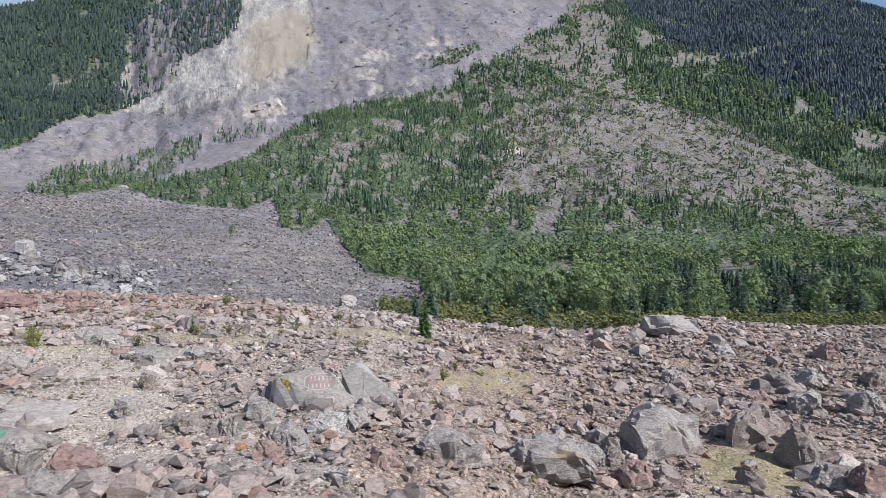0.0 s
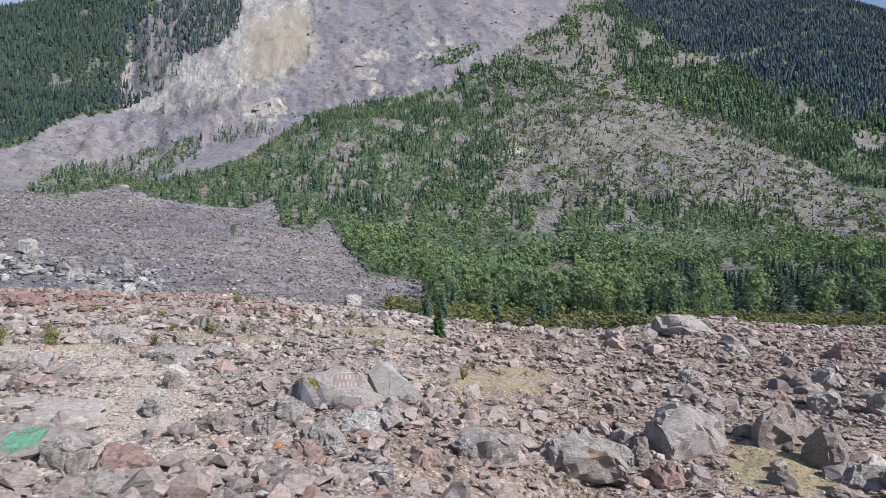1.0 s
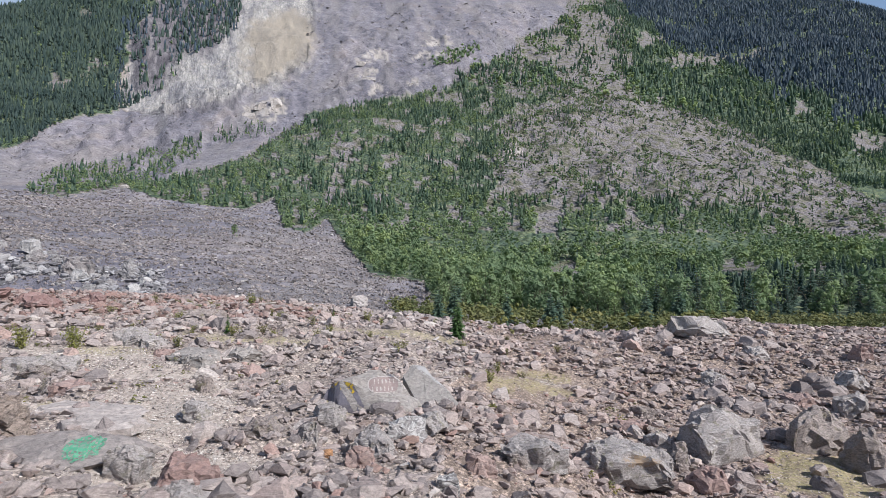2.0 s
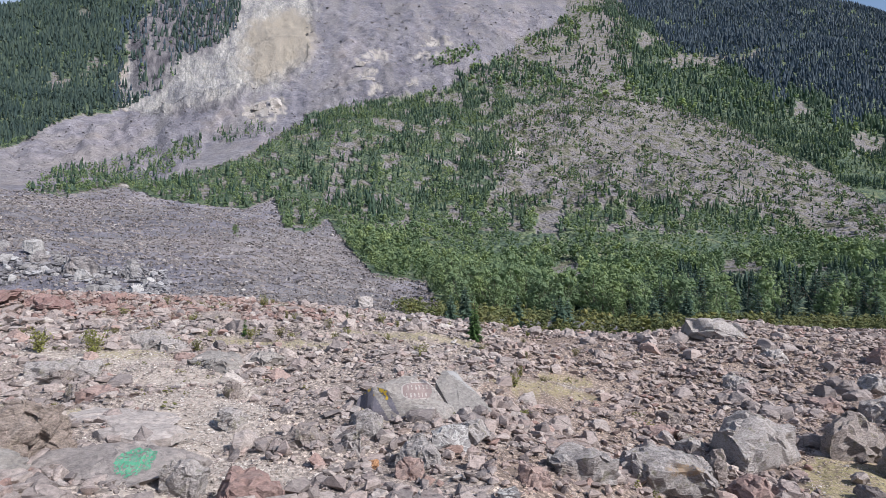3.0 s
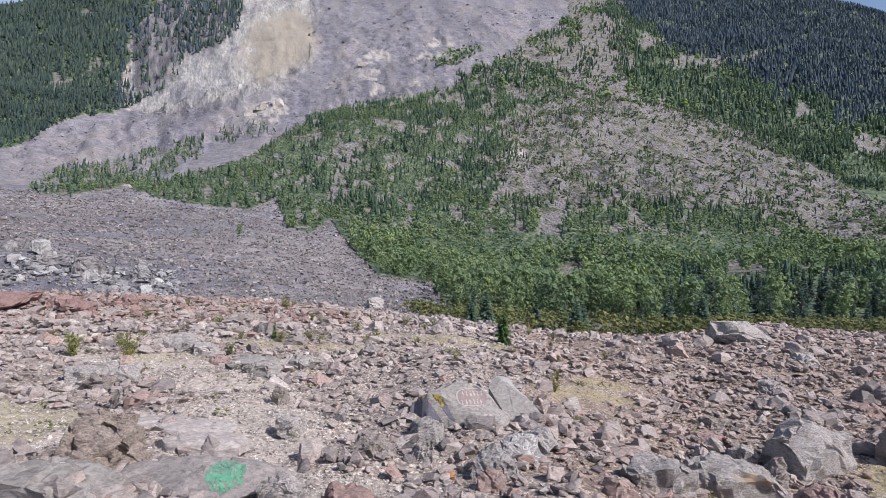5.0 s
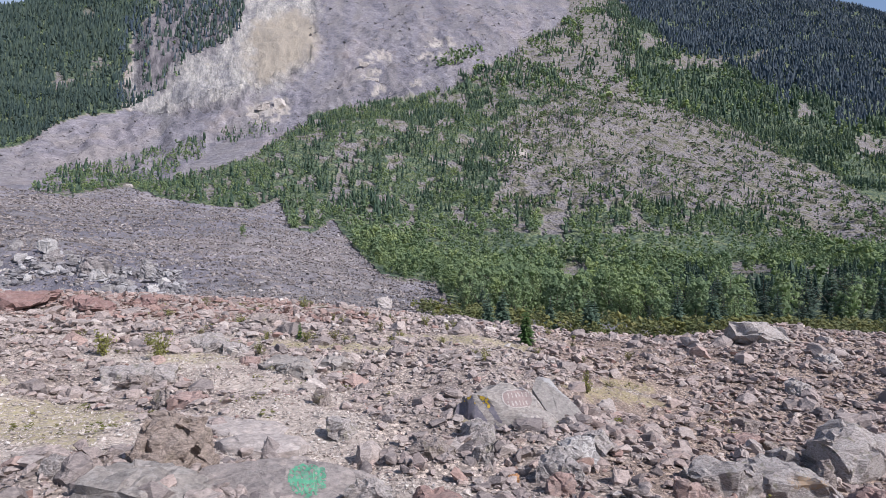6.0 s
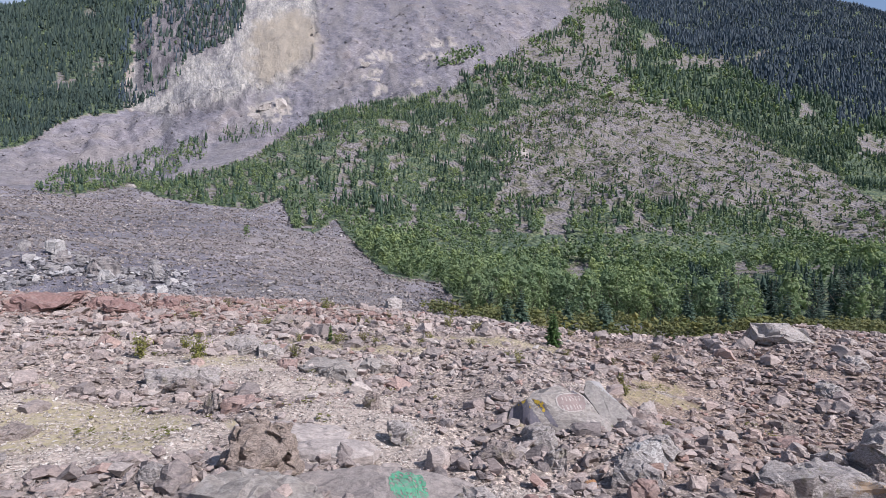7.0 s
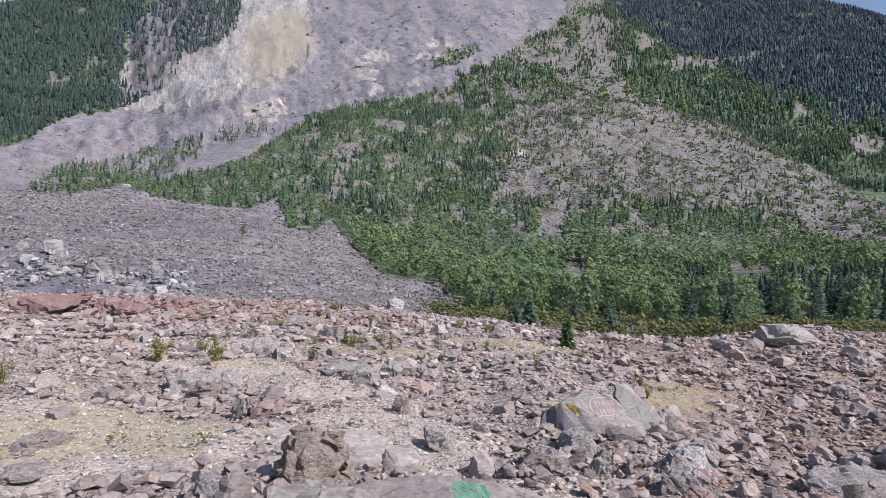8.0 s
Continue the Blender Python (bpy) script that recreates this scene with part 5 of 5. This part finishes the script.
boulder(-8.91, 15.45, 0.95, 0.68, 0.34, -30, SMOOTH, "grey rounded slab with dark underside", 146)
boulder(-12.67, 18.90, 1.04, 0.93, 0.44, 0, GREY, "grey block by the willow shrubs", 148)
boulder(-12.46, 14.71, 0.95, 0.76, 0.43, 10, GREY, "grey slabs beside the grit path", 149)
boulder(-10.4, 12.2, 1.0, 0.7, 0.40, -10, RED, "pinkish grey rock beside the grit path", 150)
boulder(-12.76, 14.22, 0.79, 0.63, 0.36, -10, DARK, "dark tilted rock beside the grit path", 151)
boulder(-13.69, 9.59, 0.67, 0.74, 0.23, -20, DARK, "dark layered boulder on mossy ground", 152)
boulder(-12.66, 7.83, 0.62, 0.68, 0.19, -10, GREY, "grey boulder on mossy ground", 153)
boulder(-9.43, 6.44, 0.46, 0.36, 0.28, 15, GREY, "rounded grey boulder in mossy grit", 154)
boulder(-10.70, 7.58, 0.40, 0.32, 0.19, 0, SMOOTH, "flat grey stone in mossy grit", 155)
boulder(-11.17, 12.42, 0.55, 0.39, 0.52, -40, DARK, "layered rock leaning in the grit", 156)
boulder(-13.17, 14.50, 1.41, 0.99, 0.55, 10, GREY, "layered grey rock ridge", 157)
boulder(-12.90, 25.37, 1.80, 1.62, 0.53, 0, DARK, "dark mound of rock near the crest", 158)
boulder(-11.84, 18.61, 0.99, 0.89, 0.42, 0, GREY, "grey block beside the shrubs", 159)
boulder(-10.88, 17.38, 0.71, 0.64, 0.30, 0, RED, "red-brown rock near the shrubs", 160)
boulder(-25.89, 27.24, 2.63, 2.37, 0.87, 0, MAROON, "red outcrop along the crest", 161)
boulder(-23.80, 28.86, 1.79, 1.61, 0.55, 0, MAROON, "red outcrop rock along the crest", 162)
boulder(-20.41, 28.86, 1.03, 0.93, 0.55, 0, MAROON, "rust-red boulder at the crest", 163)
boulder(0.15, 9.47, 1.26, 0.88, 0.58, -10, GREY, "broad tilted boulder with orange stain", 164)
spot = crest.location + Vector((-0.25, -0.9, 0.62))
tagged(decal("paint_marking", crest, SIDE, spot, 1.5, 0.6, lambda a, b: bars(a, b) and noise.noise(Vector((a * 4, b * 4, 7))) > -0.2, WHITE_PAINT, "white painted marks, too worn to read", 60), kind="stuff")
spot = stained.location + Vector((0.35, -0.2, 0.55))
decal("rust_stain", stained, SIDE, spot, 0.9, 0.5, lambda a, b: a * a + 3 * b * b < 0.5 + 0.9 * noise.noise(Vector((a * 3, b * 3, 5))) + 0.9 * noise.noise(Vector((a * 16, b * 16, 2))), RUST, "orange rusty stain on the stone", 90)

# rocky outcrop in the face of the slide lobe
boulder(-58.2, 84.5, 4.4, 3.4, 2.8, 15, LOBE_BLOCK, "huge grey wedge of rock in the slide face", 70, 14, 0, 4)
boulder(-69.5, 90.0, 2.6, 2.2, 2.6, 0, PALE, "pale streaked block on the slide face", 71)
boulder(-66.0, 86.5, 2.2, 2.0, 2.2, 20, LOBE_BLOCK, "tall grey block on the slide face", 72)
boulder(-51.5, 86.5, 2.0, 1.8, 2.2, 0, PALE, "white quartz block on the slide face", 73)
boulder(-63.0, 87.0, 1.4, 1.4, 1.3, 0, PALE, "white quartz block on the slide face", 74)
boulder(-56.5, 82.5, 2.2, 1.6, 1.7, 10, PALE, "pale streaked block on the slide face", 75)
OUT = random.Random(9)
for k in range(90):
    d, s = OUT.uniform(78, 97), OUT.uniform(-0.98, -0.53)
    size = OUT.choice((0.4, 0.5, 0.6, 0.8, 1.1, 1.5))
    ob = boulder(s * d, d + EYE_Y, size * OUT.uniform(0.9, 1.7), size, size * OUT.uniform(0.5, 1.0), OUT.uniform(0, 180), PALE, "pale grey and white block of the outcrop", 200 + k, 11, 0, 1)
    tagged(ob, group="outcrop blocks in the slide face")


def on_slope(u, v):
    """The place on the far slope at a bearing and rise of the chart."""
    d = np.linspace(320, 1500, 1500)
    sx = np.full_like(d, (u - 784) / SCALE)
    z, s2, d2 = base_ground(sx * d, d + EYE_Y)
    k = int(np.argmax(view_of(s2, d2, z)[1] < v))
    return sx[k] * d[k], d[k] + EYE_Y, d[k] / SCALE


def rock_slab(u, v, wide, high, turn, material, label, seed):
    """A slab of bedrock standing out of the far slope."""
    x, y, m = on_slope(u, v)
    return boulder(x, y, wide * m, max(high * 1.6, wide * 0.5) * m, high * 0.85 * m, turn, material, label, seed, 13, 0, 3, "rock_slab", 0.5, 0.03)


rock_slab(640, 110, 24, 7, 14, FAR_SLAB, "low pale slab on the bare slope", 306)
rock_slab(728, 142, 18, 5, 0, FAR_SLAB, "small white slab on the bare slope", 307)
rock_slab(650, 134, 26, 6, 0, FAR_SLAB, "low pinkish slab on the bare slope", 308)
rock_slab(460, 190, 26, 14, 0, FAR_SLAB, "pale tan outcrop in the loose slope", 314)
rock_slab(490, 184, 22, 16, 15, FAR_SLAB, "pale tan outcrop in the loose slope", 315)
rock_slab(440, 205, 22, 10, 10, FAR_SLAB, "low pale outcrop in the loose slope", 316)
rock_slab(222, 336, 12, 7, 0, FAR_SLAB, "pale boulder at the rim of the slide lobe", 318)


def log(x, y, length, thick, turn, tilt, label, seed):
    rng, bm = random.Random(seed), bmesh.new()
    rings = []
    for k in range(9):
        t, c = k / 8, []
        for q in range(8):
            a = q * math.pi / 4
            r = thick * (1 - 0.35 * t) * rng.uniform(0.85, 1.12) / 2
            c.append(bm.verts.new((length * (t - 0.5), r * math.cos(a) + 0.05 * math.sin(5 * t), r * math.sin(a))))
        rings.append(c)
    for a, b in zip(rings, rings[1:]):
        for q in range(8):
            bm.faces.new((a[q], a[(q + 1) % 8], b[(q + 1) % 8], b[q]))
    bm.faces.new(rings[0])
    bm.faces.new(rings[-1][::-1])
    bmesh.ops.recalc_face_normals(bm, faces=bm.faces)
    ob = part("log", bm, WOOD, None)
    ob.matrix_world = pose(x, y, ground_at(x, y) + thick * 0.9, 0, tilt, turn)
    return tagged(ob, label, "log")


log(-12.2, 30.6, 2.1, .16, 18, -5, "bleached fallen log lying across the rocks", 1)
log(-15.4, 30.2, 1.7, .12, -4, 2, "bleached broken branch among red rocks", 2)
log(-9.9, 8.9, .55, .05, -20, 0, "small bleached stick on the grit", 3)
log(14.0, 15.0, .9, .07, 25, 12, "pale broken stick among the boulders", 4)

# ---- building it: plants ----
woods()


def at_bearing(place, reach):
    return (place - 784) / SCALE * reach, reach + EYE_Y


near_spruce("young_fir", -.86, 25.0, 1.95, YOUNG_FIR, "dark green young fir standing alone on the rubble", 1, 0.25)
near_spruce("spruce", *at_bearing(737, 36), 2.1, SPRUCE, "blue-green spruce behind the crest of the field", 2)
near_spruce("spruce", *at_bearing(765, 37), 2.7, SPRUCE, "tall blue-green spruce behind the crest of the field", 3)
near_spruce("spruce", *at_bearing(863, 42), 2.9, SPRUCE, "blue-green spruce in the willow scrub", 4)
near_spruce("spruce", *at_bearing(945, 49), 3.4, SPRUCE, "broad bluish spruce at the edge of the woods", 5, 0.30)
near_spruce("spruce", *at_bearing(962, 52), 3.0, SPRUCE, "bluish spruce at the edge of the woods", 6, 0.30)
near_spruce("spruce", *at_bearing(1177, 58), 4.6, SPRUCE, "blue-green spruce at the edge of the woods", 7)
near_spruce("spruce", *at_bearing(1122, 62), 4.2, SPRUCE, "dark spruce at the edge of the woods", 8)
near_spruce("young_fir", 7.38, 33.8, .75, YOUNG_FIR, "small bright green fir at the crest", 9, 0.3)
near_spruce("young_fir", 9.0, 35.0, .6, YOUNG_FIR, "small bright green fir at the crest", 10, 0.3)
near_spruce("young_fir", -10.4, 21.6, .85, YOUNG_FIR, "small green fir among the rocks", 11, 0.2)
near_spruce("young_fir", -7.5, 29.0, .75, YOUNG_FIR, "thin young fir near the crest", 12, 0.16)
near_bush("willow_bush", .06, 17.8, .5, .6, BUSH, "low green bush on mossy grit", 1)
near_bush("willow_bush", -.26, 13.8, .3, .35, BUSH, "small green plant behind the smooth slab", 2)
near_bush("willow_bush", -15.5, 17.2, .95, .8, BUSH, "upright willow bush beside the grit", 3, 240)
near_bush("willow_bush", -13.6, 17.0, .85, 1.0, BUSH, "broad willow bush beside the grit", 4, 280)
near_bush("willow_bush", -17.2, 13.2, .8, .9, BUSH, "willow bush on mossy ground", 5)
near_bush("willow_bush", -12.5, 30.4, .75, .7, BUSH, "yellow-green bush beside a fallen log", 6, 260)
near_bush("willow_bush", -5.6, 28.8, .7, .9, BUSH, "yellow-green bush near the crest", 7)
near_bush("willow_bush", -4.0, 29.3, .5, .9, BUSH, "low yellow-green bush near the crest", 8)
near_bush("willow_bush", -6.5, 23.0, .45, .5, BUSH, "small yellow-green bush among rocks", 9)
near_bush("willow_bush", -10.0, 21.3, .55, .9, BUSH, "low bush beside a small fir", 10)
near_bush("willow_bush", -14.6, 18.3, .5, .6, BUSH, "low bush on the grit", 11)
near_bush("willow_bush", -12.2, 19.2, .4, .8, BUSH, "low spreading bush on the grit", 12)
near_bush("willow_bush", -11.0, 18.6, .45, .6, GRASS, "dry brown bush beside a red rock", 13)
near_bush("willow_bush", -7.4, 27.6, .45, .8, GRASS, "dry grassy bush near the crest", 14)
near_bush("willow_bush", -14.0, 25.2, .5, 2.0, BUSH, "long low green bush near the crest", 15, 380)
near_bush("willow_bush", -8.6, 22.0, .35, .7, BUSH, "low green plant among rocks", 16)


BR = random.Random(77)
for k in range(44):
    bx, by = BR.uniform(-19, 4), BR.uniform(19, 32)
    near_bush("field_bush", bx, by, BR.uniform(0.22, 0.55), BR.uniform(0.35, 0.85), BR.choice((BUSH, BUSH, GRASS)), "small yellow-green bush between broken rocks", 300 + k, 110)


def scrub(seed=41):
    """Willow scrub in the hollow behind the crest, and small tufts over the field."""
    g = np.random.default_rng(seed)
    n = 1150
    d, s = g.uniform(40, 82, n), g.uniform(-0.12, 0.95, n)
    x, y = s * d, d + EYE_Y
    k = (fbm(x / 5, y / 5, 45, 2) > -0.25)
    x, y = x[k], y[k]
    n = len(x)
    heap("willow_scrub", SCRUB, put(g, x, y, g.uniform(0.8, 2.0, n), 1.3, 6), SCRUB_LEAF, "yellow-green willow scrub behind the crest of the field", "scrub")
    n = 900
    d, s = g.uniform(9, 40, n), g.uniform(-1.15, 0.4, n)
    x, y = s * d, d + EYE_Y
    k = (fbm(x / 2.5, y / 2.5, 46, 3) > 0.42) | ((moss_at(x, y) > 0.5) & (g.random(n) < 0.5))
    x, y = x[k], y[k]
    n = len(x)
    heap("grass_tufts", SCRUB, put(g, x, y, g.uniform(0.06, 0.24, n), 1.8, 6), GRASS, "dry yellowish grass and moss tufts between the stones", "grass")
    # dwarf bushes over the stony shoulder of the mountain
    n = 30000
    d = np.sqrt(g.uniform(330 ** 2, 1000 ** 2, n))
    s = g.uniform(-0.5, 0.95, n)
    x, y = s * d, d + EYE_Y
    z0, s, d = base_ground(x, y)
    u, v = view_of(s, d, z0)
    patch = fbm(u / 30, v / 18, 47, 3)
    k = (inside(u, v, SCATTER, 12, 25) & (patch > -0.15)) | (inside(u, v, UPPER, 12, 25) & (patch > 0.0)) | (inside(u, v, FAN, 8, 25) & (patch > -0.1))
    k &= g.random(n) < 0.36
    x, y = x[k], y[k]
    n = len(x)
    heap("dwarf_bushes", DWARF, put(g, x, y, g.uniform(1.5, 4.2, n), 1.5, 8), SHRUB, "green dwarf bushes dotted over bare stony slope", "scrub")


scrub()


def edge_tree(name, kind, high, seed):
    """A tree of the woods' edge: forked trunk and a crown of leaf clusters."""
    rng = random.Random(seed)
    base, bm = new(name), bmesh.new()
    bmesh.ops.create_cone(bm, segments=6, radius1=0.016 * high, radius2=0.004 * high, depth=high * 0.85, matrix=Matrix.Translation((0, 0, high * 0.425)))
    for _ in range(5):
        tip = Vector((rng.gauss(0, .16), rng.gauss(0, .16), rng.uniform(.25, .4))) * high
        m = Matrix.Translation((0, 0, high * rng.uniform(0.15, 0.45))) @ tip.to_track_quat("Z", "X").to_matrix().to_4x4()
        bmesh.ops.create_cone(bm, segments=5, radius1=0.008 * high, radius2=0.002 * high, depth=tip.length, matrix=m @ Matrix.Translation((0, 0, tip.length / 2)))
    part("trunk", bm, BARK, base)
    if kind == "leafy":
        v, f = leafy_template(rng, 640, 18, 0.024, 0.03, 0.27, 46, 0.062)
        crown = mesh_object("crown", (v * high).tolist(), f.tolist(), BROADLEAF, base)
        crown.data.attributes.new("tone", "FLOAT", "POINT").data.foreach_set("value", np.full(len(v), 0.1 + 0.85 * rng.random(), np.float32))
    else:
        spruce_crown(base, high, rng, EDGE_FIR, 0.2, 7)
    return base


def woods_edge(seed=51):
    rng = random.Random(seed)
    kinds = {"leafy": [edge_tree("broadleaf_tree", "leafy", 8.0, k) for k in range(9)], "fir": [edge_tree("fir", "fir", 8.0, 20 + k) for k in range(4)]}
    used = set()
    for k in range(210):
        d, s = rng.uniform(76, 124), rng.uniform(-0.02, 0.95)
        x, y = s * d, d + EYE_Y
        kind = "leafy" if rng.random() < (0.85 if s < 0.3 else 0.45 if s < 0.5 else 0.18) else "fir"
        i = rng.randrange(len(kinds[kind]))
        m = pose(x, y, ground_at(x, y) - 0.1, 0, 0, rng.uniform(0, 360)) @ Matrix.Scale(rng.uniform(0.6, 1.15) * min(1, 0.55 + (d - 74) / 45), 4)
        if (kind, i) not in used:
            used.add((kind, i))
            ob = kinds[kind][i]
            ob.matrix_basis = m
        else:
            ob = copy_thing(kinds[kind][i], m)
            ob.scale = m.to_scale()
        if kind == "leafy":
            tagged(ob, "light green broadleaf tree at the edge of the woods", "tree", "trees at the edge of the woods")
        else:
            tagged(ob, "mid-green fir at the edge of the woods", "tree", "trees at the edge of the woods")


woods_edge()
lone = edge_tree("broadleaf_tree", "leafy", 5.2, 61)
lone.location = (-78.5, 203, ground_at(-78.5, 203) - 0.1)
tagged(lone, "lone light green tree on the dark slide rocks", "tree")
lone = edge_tree("fir", "fir", 4.4, 62)
lone.location = (-227, 329, ground_at(-227, 329) - 0.1)
tagged(lone, "lone dark fir on the slide lobe", "tree")
